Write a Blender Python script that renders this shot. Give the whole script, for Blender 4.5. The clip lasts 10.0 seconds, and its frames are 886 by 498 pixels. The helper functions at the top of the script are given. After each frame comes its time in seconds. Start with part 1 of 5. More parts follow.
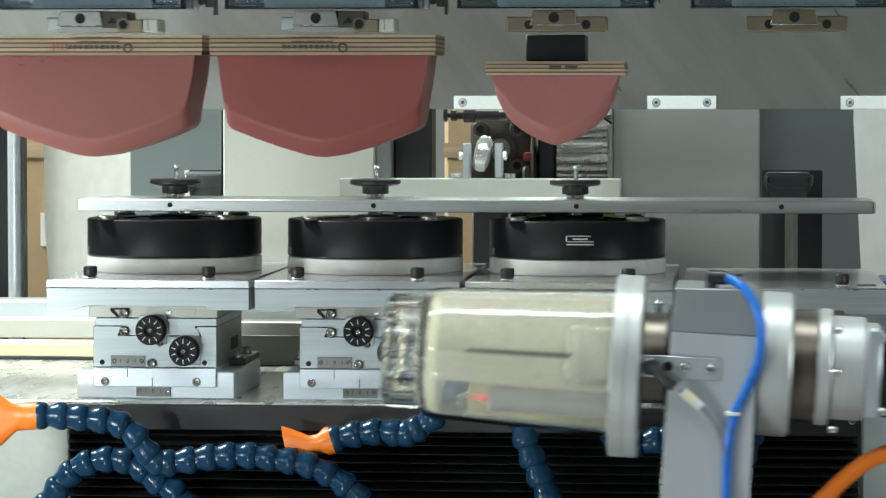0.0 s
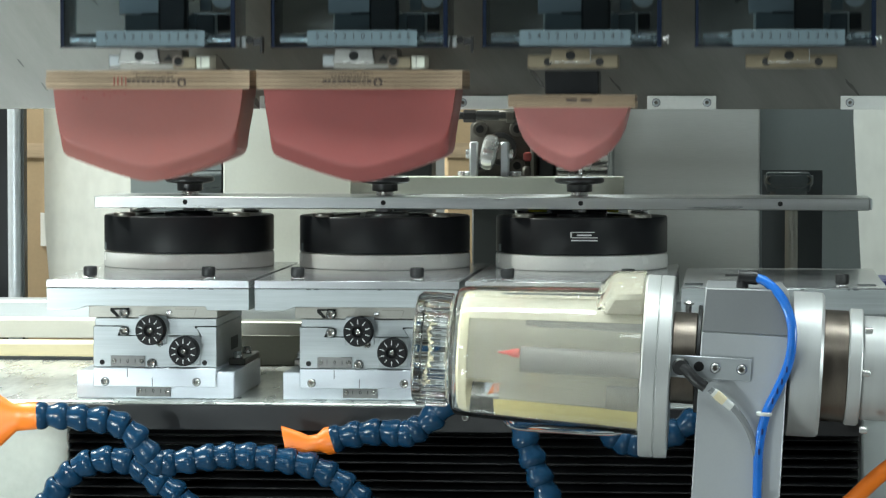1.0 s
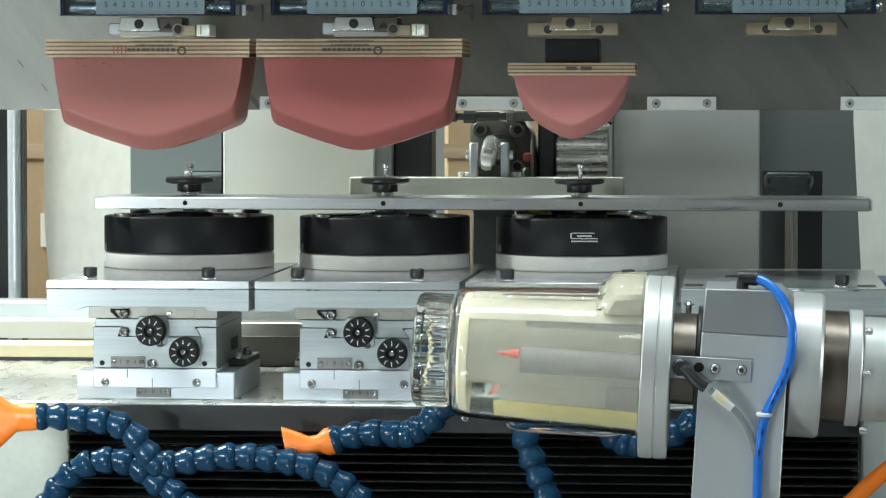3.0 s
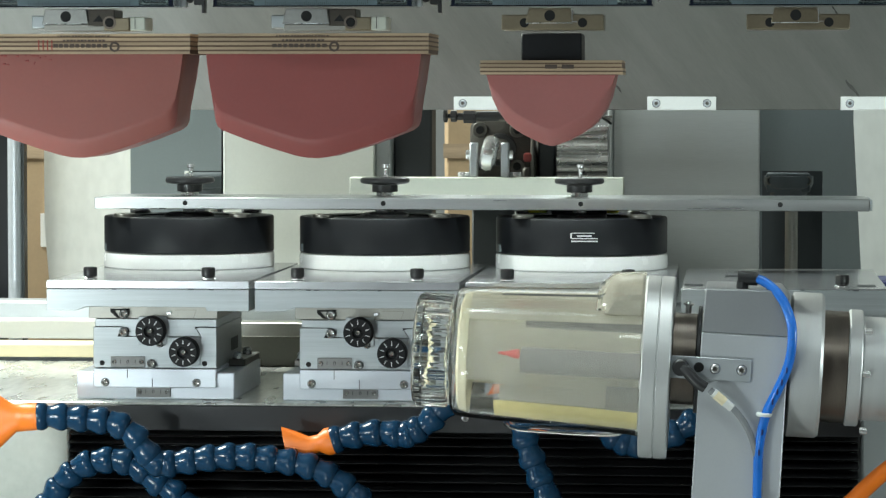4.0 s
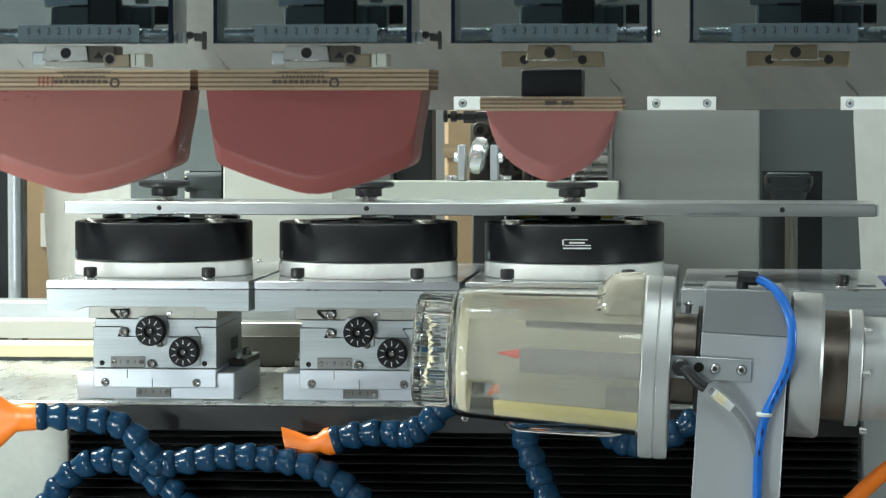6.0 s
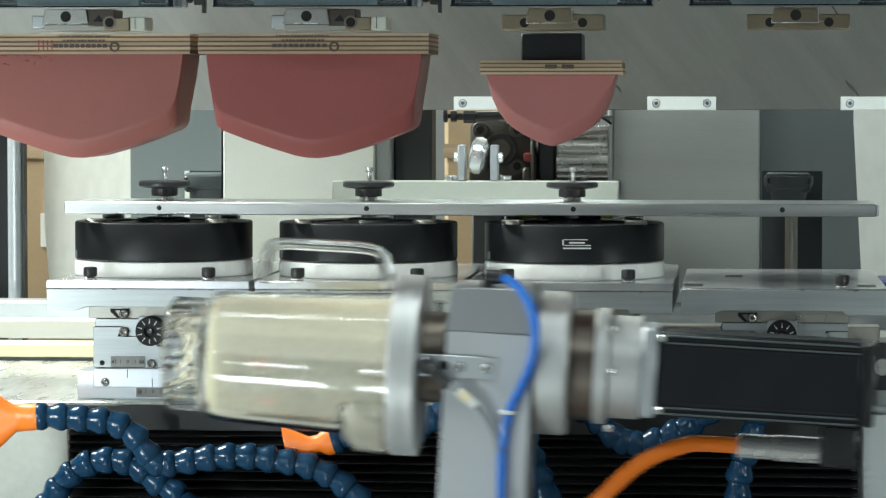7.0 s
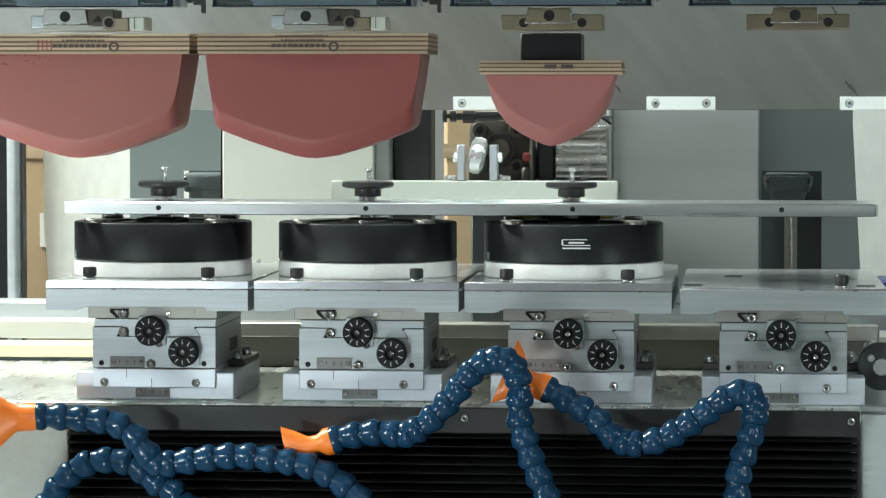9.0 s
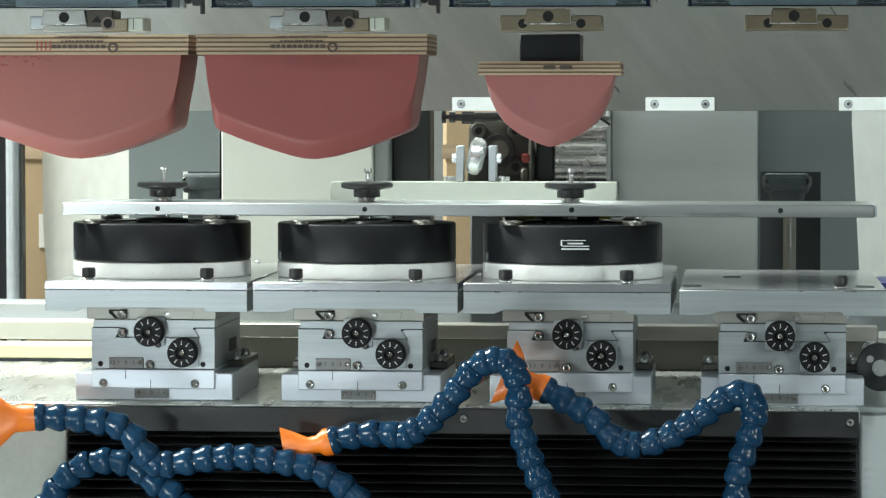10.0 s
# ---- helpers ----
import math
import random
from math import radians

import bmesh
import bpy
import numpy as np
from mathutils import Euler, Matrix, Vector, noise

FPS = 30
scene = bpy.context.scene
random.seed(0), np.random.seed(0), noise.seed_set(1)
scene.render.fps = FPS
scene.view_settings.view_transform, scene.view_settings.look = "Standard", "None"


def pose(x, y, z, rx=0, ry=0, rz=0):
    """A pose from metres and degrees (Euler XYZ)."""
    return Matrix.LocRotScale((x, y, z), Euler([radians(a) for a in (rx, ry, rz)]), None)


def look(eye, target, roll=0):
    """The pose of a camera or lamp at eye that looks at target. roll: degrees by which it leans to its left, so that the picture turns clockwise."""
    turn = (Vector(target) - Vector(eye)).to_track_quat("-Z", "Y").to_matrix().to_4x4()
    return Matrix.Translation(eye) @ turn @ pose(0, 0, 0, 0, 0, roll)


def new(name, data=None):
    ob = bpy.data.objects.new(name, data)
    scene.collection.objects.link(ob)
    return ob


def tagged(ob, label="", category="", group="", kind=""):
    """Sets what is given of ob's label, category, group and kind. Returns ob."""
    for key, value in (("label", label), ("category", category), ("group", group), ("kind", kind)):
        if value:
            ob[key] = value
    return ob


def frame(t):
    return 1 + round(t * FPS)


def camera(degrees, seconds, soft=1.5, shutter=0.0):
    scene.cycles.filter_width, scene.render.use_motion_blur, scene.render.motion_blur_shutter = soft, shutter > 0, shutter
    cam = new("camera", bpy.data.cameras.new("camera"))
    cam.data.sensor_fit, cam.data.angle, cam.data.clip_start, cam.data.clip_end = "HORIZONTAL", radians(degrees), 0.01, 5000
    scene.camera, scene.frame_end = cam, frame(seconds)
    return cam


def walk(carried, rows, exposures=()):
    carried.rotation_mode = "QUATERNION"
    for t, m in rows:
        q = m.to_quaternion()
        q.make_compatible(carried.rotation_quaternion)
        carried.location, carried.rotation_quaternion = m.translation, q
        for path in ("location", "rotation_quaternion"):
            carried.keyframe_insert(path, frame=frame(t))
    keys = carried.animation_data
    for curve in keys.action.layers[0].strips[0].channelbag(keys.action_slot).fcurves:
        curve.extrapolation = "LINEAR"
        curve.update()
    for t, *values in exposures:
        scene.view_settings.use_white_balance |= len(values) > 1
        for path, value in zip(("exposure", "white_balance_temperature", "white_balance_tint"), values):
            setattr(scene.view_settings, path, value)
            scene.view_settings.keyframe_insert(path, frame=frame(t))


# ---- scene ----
# ---- the camera: a long lens on a tripod, nudged a hair's breadth now and then ----
cam = camera(15.94, 10.0, soft=1.3, shutter=0.5)
EYE, TILT, TURN = (0.654, -3.5, 0.335), 87.229, 5.315
walk(cam, [(t, pose(*EYE, TILT + dv, 0, TURN + du)) for t, du, dv in (
    (0.0, 0.006, -0.014), (1.1, 0.006, -0.014), (1.4, 0.006, 0.0), (7.3, 0.006, 0.0), (7.7, -0.006, 0.0),
    (9.5, -0.006, 0.0), (9.9, -0.022, 0.012), (10.0, -0.024, 0.014))],
     exposures=((0.0, -0.30), (5.7, -0.34), (7.2, -0.28), (8.2, -0.04), (10.0, -0.03)))

# ---- light ----
world = bpy.data.worlds.new("hall_air")
scene.world = world
world.use_nodes = True
world.node_tree.nodes["Background"].inputs[0].default_value = (0.86, 0.95, 1.0, 1)
world.node_tree.nodes["Background"].inputs[1].default_value = 0.25


def area_lamp(name, eye, target, sx, sy, watts, color):
    data = bpy.data.lights.new(name, "AREA")
    data.shape, data.size, data.size_y, data.energy, data.color = "RECTANGLE", sx, sy, watts, color
    ob = new(name, data)
    ob.matrix_world = look(eye, target)
    return ob


COOL = (0.870, 1.0, 0.990)
area_lamp("machine_light", (0.30, -0.455, 1.20), (0.30, -0.05, 0.12), 1.2, 0.14, 20.0, COOL)
area_lamp("work_lamp", (-0.42, -0.56, 0.05), (0.15, 0.05, 0.02), 0.16, 0.10, 3.6, COOL)
area_lamp("work_lamp", (1.12, -0.44, 0.12), (0.62, 0.1, 0.08), 0.16, 0.10, 1.0, COOL)
area_lamp("unseen_hall_light", (-1.50, -3.6, 0.85), (0.2, 0.0, 0.1), 0.40, 0.40, 14.5, COOL)
# two low fills added to brighten slide fronts and pad lips, no lamp there
area_lamp("unseen_hall_light", (-1.05, -4.9, -0.32), (0.3, 0.0, 0.05), 0.30, 0.30, 13.0, (0.86, 0.98, 1.03))
area_lamp("unseen_hall_light", (-0.30, -1.75, -0.85), (0.2, -0.2, 0.20), 0.25, 0.25, 12.0, COOL)
area_lamp("unseen_hall_light", (2.1, -2.5, 2.05), (0.6, 0.0, 0.05), 0.35, 0.35, 12.0, COOL)
area_lamp("unseen_hall_light", (0.6, -2.6, 2.3), (0.4, 0.0, 0.2), 0.35, 0.35, 8.0, COOL)
# two unseen fills added to make the white sheets bright
area_lamp("unseen_hall_light", (-1.2, 0.55, 1.7), (-0.2, 0.8, 0.1), 0.5, 0.5, 125.0, (0.93, 1.0, 0.92))
area_lamp("unseen_hall_light", (0.3, 2.6, 1.3), (0.3, 0.9, 0.2), 2.6, 0.5, 60.0, COOL)


# ---- materials ----
def nodes_of(name):
    m = bpy.data.materials.new(name)
    m.use_nodes = True
    return m, m.node_tree.nodes, m.node_tree.links, m.node_tree.nodes["Principled BSDF"]


def mat(name, color, rough=0.5, metal=0.0, vary=0.12, scale=30.0, fine=400.0, bump=0.05, stretch=(1, 1, 1), coat=0.0, spread=0.0, gloss=0.5, turn=0.0, flesh=0.0):
    """A surface with blotches at one scale, grain at another, and a little relief."""
    m, n, l, p = nodes_of(name)
    co = n.new("ShaderNodeTexCoord")
    mp = n.new("ShaderNodeMapping")
    mp.inputs["Scale"].default_value = stretch
    if turn:
        tw = n.new("ShaderNodeVectorRotate")
        tw.rotation_type = "Y_AXIS"
        tw.inputs["Angle"].default_value = radians(turn)
        l.new(co.outputs["Object"], tw.inputs["Vector"])
        l.new(tw.outputs[0], mp.inputs[0])
    else:
        l.new(co.outputs["Object"], mp.inputs[0])
    big, small = n.new("ShaderNodeTexNoise"), n.new("ShaderNodeTexNoise")
    big.inputs["Scale"].default_value, small.inputs["Scale"].default_value = scale, fine
    big.inputs["Detail"].default_value = 5
    small.inputs["Detail"].default_value = 3
    l.new(mp.outputs[0], big.inputs["Vector"])
    l.new(mp.outputs[0], small.inputs["Vector"])
    mix = n.new("ShaderNodeMath")
    mix.operation = "MULTIPLY_ADD"
    mix.inputs[1].default_value, mix.inputs[2].default_value = 0.45, 0.0
    l.new(small.outputs[0], mix.inputs[0])
    add = n.new("ShaderNodeMath")
    add.operation = "ADD"
    l.new(mix.outputs[0], add.inputs[0])
    l.new(big.outputs[0], add.inputs[1])
    ramp = n.new("ShaderNodeMapRange")
    ramp.inputs["From Min"].default_value, ramp.inputs["From Max"].default_value = 0.4, 1.05
    ramp.inputs["To Min"].default_value, ramp.inputs["To Max"].default_value = 1 - vary, 1 + vary
    l.new(add.outputs[0], ramp.inputs[0])
    tint = n.new("ShaderNodeVectorMath")
    tint.operation = "SCALE"
    tint.inputs[0].default_value = color
    l.new(ramp.outputs[0], tint.inputs["Scale"])
    out = tint.outputs[0]
    if spread:
        info = n.new("ShaderNodeObjectInfo")
        rnd = n.new("ShaderNodeMapRange")
        rnd.inputs["To Min"].default_value, rnd.inputs["To Max"].default_value = 1 - spread, 1 + spread
        l.new(info.outputs["Random"], rnd.inputs[0])
        more = n.new("ShaderNodeVectorMath")
        more.operation = "SCALE"
        l.new(out, more.inputs[0])
        l.new(rnd.outputs[0], more.inputs["Scale"])
        out = more.outputs[0]
    l.new(out, p.inputs["Base Color"])
    rr = n.new("ShaderNodeMapRange")
    rr.inputs["To Min"].default_value, rr.inputs["To Max"].default_value = max(0.03, rough * 0.75), min(1.0, rough * 1.25)
    l.new(big.outputs[0], rr.inputs[0])
    l.new(rr.outputs[0], p.inputs["Roughness"])
    p.inputs["Metallic"].default_value = metal
    p.inputs["Coat Weight"].default_value = coat
    p.inputs["Specular IOR Level"].default_value = gloss
    if flesh:
        p.inputs["Subsurface Weight"].default_value = flesh
        p.inputs["Subsurface Radius"].default_value = (1.0, 0.45, 0.35)
        p.inputs["Subsurface Scale"].default_value = 0.008
    if bump:
        b = n.new("ShaderNodeBump")
        b.inputs["Strength"].default_value, b.inputs["Distance"].default_value = bump, 0.001
        l.new(add.outputs[0], b.inputs["Height"])
        l.new(b.outputs[0], p.inputs["Normal"])
    return m


def see_through(name, color, clear, rough=0.05, glaze=1.0):
    """A thin clear or tinted sheet: light goes straight on, with a glossy skin."""
    m, n, l, p = nodes_of(name)
    n.remove(p)
    t, g, mx, fr = (n.new("ShaderNode" + k) for k in ("BsdfTransparent", "BsdfGlossy", "MixShader", "Fresnel"))
    t.inputs[0].default_value = (*[c * clear for c in color], 1)
    g.inputs["Roughness"].default_value = rough
    fr.inputs[0].default_value = 1.49
    k = n.new("ShaderNodeMath")
    k.operation = "MULTIPLY"
    k.inputs[1].default_value = glaze
    l.new(fr.outputs[0], k.inputs[0])
    l.new(k.outputs[0], mx.inputs[0])
    l.new(t.outputs[0], mx.inputs[1])
    l.new(g.outputs[0], mx.inputs[2])
    l.new(mx.outputs[0], n["Material Output"].inputs[0])
    return m


def clear_glass(name, color, ior=1.42, rough=0.05):
    """Thick clear plastic that bends the light."""
    m, n, l, p = nodes_of(name)
    p.inputs["Base Color"].default_value = (*color, 1)
    p.inputs["Transmission Weight"].default_value = 1.0
    p.inputs["IOR"].default_value = ior
    p.inputs["Roughness"].default_value = rough
    p.inputs["Specular IOR Level"].default_value = 0.26
    return m


def milky(name, color, share, through_share=0.5):
    """A cloudy plastic film: part of the light goes through, part is scattered."""
    m, n, l, p = nodes_of(name)
    n.remove(p)
    t, d, s, a, b = (n.new("ShaderNode" + k) for k in ("BsdfTransparent", "BsdfDiffuse", "BsdfTranslucent", "MixShader", "MixShader"))
    noise_node, rng = n.new("ShaderNodeTexNoise"), n.new("ShaderNodeMapRange")
    noise_node.inputs["Scale"].default_value = 14
    rng.inputs["To Min"].default_value, rng.inputs["To Max"].default_value = share - 0.12, share + 0.12
    l.new(noise_node.outputs[0], rng.inputs[0])
    d.inputs[0].default_value = s.inputs[0].default_value = (*color, 1)
    a.inputs[0].default_value = through_share
    l.new(d.outputs[0], a.inputs[1])
    l.new(s.outputs[0], a.inputs[2])
    l.new(rng.outputs[0], b.inputs[0])
    l.new(t.outputs[0], b.inputs[1])
    l.new(a.outputs[0], b.inputs[2])
    l.new(b.outputs[0], n["Material Output"].inputs[0])
    return m


ALU = mat("milled_aluminium", (0.42, 0.45, 0.46), 0.34, 0.55, 0.16, 34, 260, 0.06, (0.14, 1, 5))
# slightly bluer than ALU; the stronger light on slide bases is in its colour
ALU_BRIGHT = mat("lit_bluish_aluminium", (0.66, 0.70, 0.75), 0.34, 0.45, 0.08, 18, 300, 0.05, (1, 1, 5))
ALU_DULL = mat("anodised_aluminium", (0.50, 0.53, 0.55), 0.45, 0.6, 0.07, 18, 500, 0.05)
ALU_WARM = mat("aged_aluminium", (0.36, 0.35, 0.315), 0.40, 0.7, 0.10, 25, 300, 0.06)
TABLE = mat("worn_table_aluminium", (0.70, 0.71, 0.68), 0.28, 0.6, 0.38, 26, 120, 0.20, (1.3, 0.3, 1))
BAR = mat("streaked_bar_aluminium", (0.46, 0.47, 0.465), 0.30, 0.85, 0.16, 6, 160, 0.06, (1, 1, 20))
BRUSHED = mat("brushed_steel_sheet", (0.235, 0.230, 0.212), 0.30, 0.65, 0.12, 9, 140, 0.0, (5, 1, 0.6), turn=38)
STEEL = mat("bright_steel", (0.80, 0.80, 0.79), 0.26, 0.8, 0.06, 60, 500, 0.03)
DARK_STEEL = mat("burnished_steel", (0.20, 0.19, 0.17), 0.32, 0.9, 0.15, 40, 400, 0.05)
BRONZE = mat("turned_brownish_steel", (0.19, 0.16, 0.135), 0.36, 0.95, 0.18, 12, 200, 0.06, (6, 1, 1))
BRASSY = mat("yellowed_aluminium", (0.27, 0.225, 0.155), 0.36, 0.7, 0.12, 40, 300, 0.06)
JAW = mat("grey_clamp_steel", (0.36, 0.36, 0.34), 0.32, 0.7, 0.15, 40, 300, 0.06)
CAST = mat("dark_cast_metal", (0.090, 0.083, 0.072), 0.45, 0.3, 0.25, 40, 300, 0.10)
OLIVE = mat("dark_olive_grey_paint", (0.100, 0.099, 0.083), 0.55, 0.0, 0.15, 8, 200, 0.05)
BLACK = mat("black_anodised", (0.012, 0.013, 0.015), 0.40, 0.0, 0.25, 30, 400, 0.04, gloss=0.30)
BLACK_PLASTIC = mat("black_plastic", (0.022, 0.022, 0.023), 0.36, 0.0, 0.2, 60, 500, 0.06)
RUBBER = mat("black_bellows_cloth", (0.011, 0.011, 0.012), 0.42, 0.0, 0.3, 40, 300, 0.08, gloss=0.3)
# near-black that stands for shade in bores, notches, seams and gaps
HOLE_SHADE = mat("recess_shade_black", (0.006, 0.006, 0.006), 0.8, 0.0, 0.1, 50, 300, 0.0)
WHITE_RING = mat("white_ceramic", (0.94, 0.94, 0.91), 0.26, 0.0, 0.04, 20, 300, 0.02)
WHITE_PAINT = mat("white_paint", (0.74, 0.75, 0.72), 0.45, 0.0, 0.05, 15, 300, 0.04)
CREAM_PAINT = mat("cream_white_paint", (0.54, 0.555, 0.48), 0.45, 0.0, 0.05, 15, 300, 0.04)
GREY_PAINT = mat("light_grey_paint", (0.42, 0.45, 0.45), 0.48, 0.0, 0.06, 8, 300, 0.05)
COVER_GREY = mat("satin_brushed_sheet", (0.60, 0.63, 0.625), 0.34, 0.3, 0.12, 4, 200, 0.05, (0.3, 1, 5))
BOARD = mat("pale_cream_board", (0.80, 0.70, 0.47), 0.6, 0.0, 0.10, 20, 200, 0.05, (0.4, 1, 3))
MIRROR_PLATE = mat("polished_steel_plate", (0.50, 0.51, 0.52), 0.22, 0.7, 0.10, 18, 260, 0.03, (1, 4, 1))
MID_PAINT = mat("mid_grey_paint", (0.20, 0.235, 0.245), 0.48, 0.0, 0.07, 8, 300, 0.05)
PALE_PAINT = mat("pale_grey_paint", (0.74, 0.76, 0.71), 0.48, 0.0, 0.05, 8, 300, 0.05)
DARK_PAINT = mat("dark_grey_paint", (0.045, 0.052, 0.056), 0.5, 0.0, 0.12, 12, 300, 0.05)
ARM_GREY = mat("pale_silver_grey_paint", (0.50, 0.52, 0.54), 0.42, 0.15, 0.05, 14, 500, 0.05)
ROBOT_GREY = mat("silver_grey_paint", (0.29, 0.30, 0.31), 0.42, 0.15, 0.05, 14, 500, 0.05)
SCREW_GREY = mat("dull_screw_steel", (0.62, 0.62, 0.60), 0.22, 0.90, 0.10, 60, 500, 0.03)
SPUN = mat("satin_turned_aluminium", (0.58, 0.59, 0.585), 0.46, 0.55, 0.06, 14, 300, 0.05, (8, 1, 1))
MOTOR_BLACK = mat("motor_black", (0.012, 0.014, 0.018), 0.48, 0.0, 0.2, 25, 400, 0.05, gloss=0.2)
CARDBOARD = mat("brown_cardboard", (0.42, 0.30, 0.18), 0.75, 0.0, 0.12, 12, 200, 0.08)
SILICONE = mat("pink_silicone", (0.305, 0.110, 0.096), 0.40, 0.0, 0.06, 16, 250, 0.04, flesh=0.30, gloss=0.25)
SILICONE_RED = mat("crimson_pink_silicone", (0.285, 0.082, 0.077), 0.40, 0.0, 0.06, 16, 250, 0.04, flesh=0.30, gloss=0.25)
SILICONE_PALE = mat("pale_pink_silicone", (0.40, 0.155, 0.145), 0.46, 0.0, 0.06, 16, 250, 0.04, flesh=0.30, gloss=0.25)
PLY_LIGHT = mat("pale_birch_ply", (0.45, 0.33, 0.22), 0.6, 0.0, 0.30, 24, 260, 0.10, (0.3, 1, 6), spread=0.16)
PLY_DARK = mat("dark_glue_ply", (0.15, 0.092, 0.058), 0.6, 0.0, 0.3, 24, 260, 0.10, (0.3, 1, 6), spread=0.16)
STAMP = mat("black_stamp_ink", (0.085, 0.06, 0.05), 0.7, 0.0, 0.3, 200, 600, 0.0)
RED_SMUDGE = mat("dull_red_smudge", (0.30, 0.055, 0.050), 0.6, 0.0, 0.3, 200, 500, 0.0)
RED_PEN = mat("dull_red_pen", (0.36, 0.045, 0.04), 0.6, 0.0, 0.3, 150, 500, 0.0)
RED_INK = mat("red_ink", (0.75, 0.06, 0.04), 0.6, 0.0, 0.2, 100, 500, 0.0)
HOSE_BLUE = mat("dark_blue_hose_plastic", (0.0062, 0.038, 0.086), 0.21, 0.0, 0.14, 40, 300, 0.0, spread=0.10, gloss=0.30)
ORANGE = mat("orange_plastic", (0.90, 0.20, 0.015), 0.40, 0.0, 0.08, 30, 300, 0.04)
TUBE_BLUE = mat("bright_blue_tube", (0.018, 0.18, 0.70), 0.22, 0.0, 0.10, 60, 400, 0.02, coat=0.3)
CABLE_GREY = mat("grey_cable", (0.22, 0.23, 0.24), 0.45, 0.0, 0.1, 60, 400, 0.03)
YELLOW = mat("yellow_sign", (0.90, 0.72, 0.02), 0.5, 0.0, 0.04, 20, 300, 0.0)
YELLOW_PLASTIC = mat("yellow_plastic", (0.80, 0.75, 0.04), 0.4, 0.0, 0.05, 20, 300, 0.0)
LETTER = mat("black_lettering", (0.012, 0.012, 0.012), 0.6, 0.0, 0.1, 50, 300, 0.0)
WHITE_INK = mat("white_lettering", (0.75, 0.75, 0.74), 0.6, 0.0, 0.1, 50, 300, 0.0)
RULER_MAT = mat("blue_grey_scale_strip", (0.085, 0.120, 0.138), 0.5, 0.0, 0.05, 30, 300, 0.02)
DIAL_BLACK = mat("matt_black_dial", (0.010, 0.010, 0.011), 0.50, 0.0, 0.2, 60, 500, 0.04, gloss=0.2)
SCALE_STEEL = mat("dull_engraved_steel", (0.21, 0.21, 0.205), 0.40, 0.4, 0.15, 60, 400, 0.05)
BEARING = mat("blue_grey_bearing", (0.075, 0.090, 0.096), 0.58, 0.0, 0.15, 40, 300, 0.05)
CAP_GREY = mat("pale_grey_cap", (0.78, 0.78, 0.78), 0.45, 0.0, 0.05, 40, 300, 0.02)
NAVY = mat("navy_blue_plastic", (0.012, 0.018, 0.10), 0.40, 0.0, 0.10, 40, 300, 0.02)
STICKER = mat("white_sticker", (0.80, 0.78, 0.74), 0.5, 0.0, 0.05, 20, 300, 0.02)
JAW_GREY = mat("hazy_grey_jaw_steel", (0.20, 0.185, 0.17), 0.5, 0.2, 0.12, 40, 300, 0.05)
CLAMP_BROWN = mat("dark_brown_clamp_steel", (0.075, 0.064, 0.052), 0.40, 0.5, 0.2, 40, 300, 0.06)
APRON_PAINT = mat("worn_pale_grey_paint", (0.46, 0.48, 0.43), 0.5, 0.0, 0.16, 9, 120, 0.06)
FLOOR_MAT = mat("grey_hall_floor", (0.28, 0.28, 0.27), 0.5, 0.0, 0.15, 3, 90, 0.05)
WALL_MAT = mat("pale_hall_wall", (0.30, 0.31, 0.31), 0.8, 0.0, 0.06, 2, 60, 0.03)
SMOKE = see_through("smoked_acrylic", (0.79, 0.85, 0.88), 0.88, 0.04, 1.0)
SMOKE_EDGE = mat("dark_acrylic_edge", (0.006, 0.010, 0.022), 0.15, 0.0, 0.1, 30, 300, 0.0)
MILK = milky("yellowish_cloudy_plastic", (0.46, 0.43, 0.32), 0.94, 0.12)
SHEET = milky("white_film", (0.95, 0.955, 0.92), 0.88)
GLASS = clear_glass("thick_clear_plastic", (1.0, 1.0, 0.985))
HAZE = milky("faint_cloudy_plastic", (0.48, 0.48, 0.455), 0.34, 0.22)
MILK_DEEP = milky("yellow_cloudy_plastic", (0.48, 0.42, 0.21), 0.92, 0.2)
MILK_SOFT = milky("whitish_cream_plastic", (0.43, 0.41, 0.34), 0.90, 0.22)
THIN = milky("thin_cloudy_plastic", (0.46, 0.44, 0.36), 0.66, 0.22)
CLOUD = milky("whitish_cloudy_plastic", (0.47, 0.445, 0.355), 0.95, 0.15)


# ---- mesh helpers ----
def box(x0, x1, y0, y1, z0, z1, bevel=0.0, segments=1):
    bm = bmesh.new()
    bmesh.ops.create_cube(bm, size=1)
    for v in bm.verts:
        v.co = ((x0 + x1) / 2 + v.co.x * (x1 - x0), (y0 + y1) / 2 + v.co.y * (y1 - y0), (z0 + z1) / 2 + v.co.z * (z1 - z0))
    if bevel:
        bmesh.ops.bevel(bm, geom=bm.edges[:], offset=bevel, segments=segments, affect="EDGES", profile=0.5)
    return bm


def prism(poly, y0, y1, bevel=0.0, segments=1, axis="y"):
    """An outline in x and z (or y and z, with axis x), drawn out along the other axis."""
    bm = bmesh.new()
    place = (lambda a, b, c: (a, c, b)) if axis == "y" else (lambda a, b, c: (c, a, b))
    one = [bm.verts.new(place(a, b, y0)) for a, b in poly]
    two = [bm.verts.new(place(a, b, y1)) for a, b in poly]
    bm.faces.new(one)
    bm.faces.new(two[::-1])
    for i in range(len(poly)):
        j = (i + 1) % len(poly)
        bm.faces.new((one[j], one[i], two[i], two[j]))
    bmesh.ops.recalc_face_normals(bm, faces=bm.faces[:])
    if bevel:
        bmesh.ops.bevel(bm, geom=bm.edges[:], offset=bevel, segments=segments, affect="EDGES", profile=0.5)
    return bm


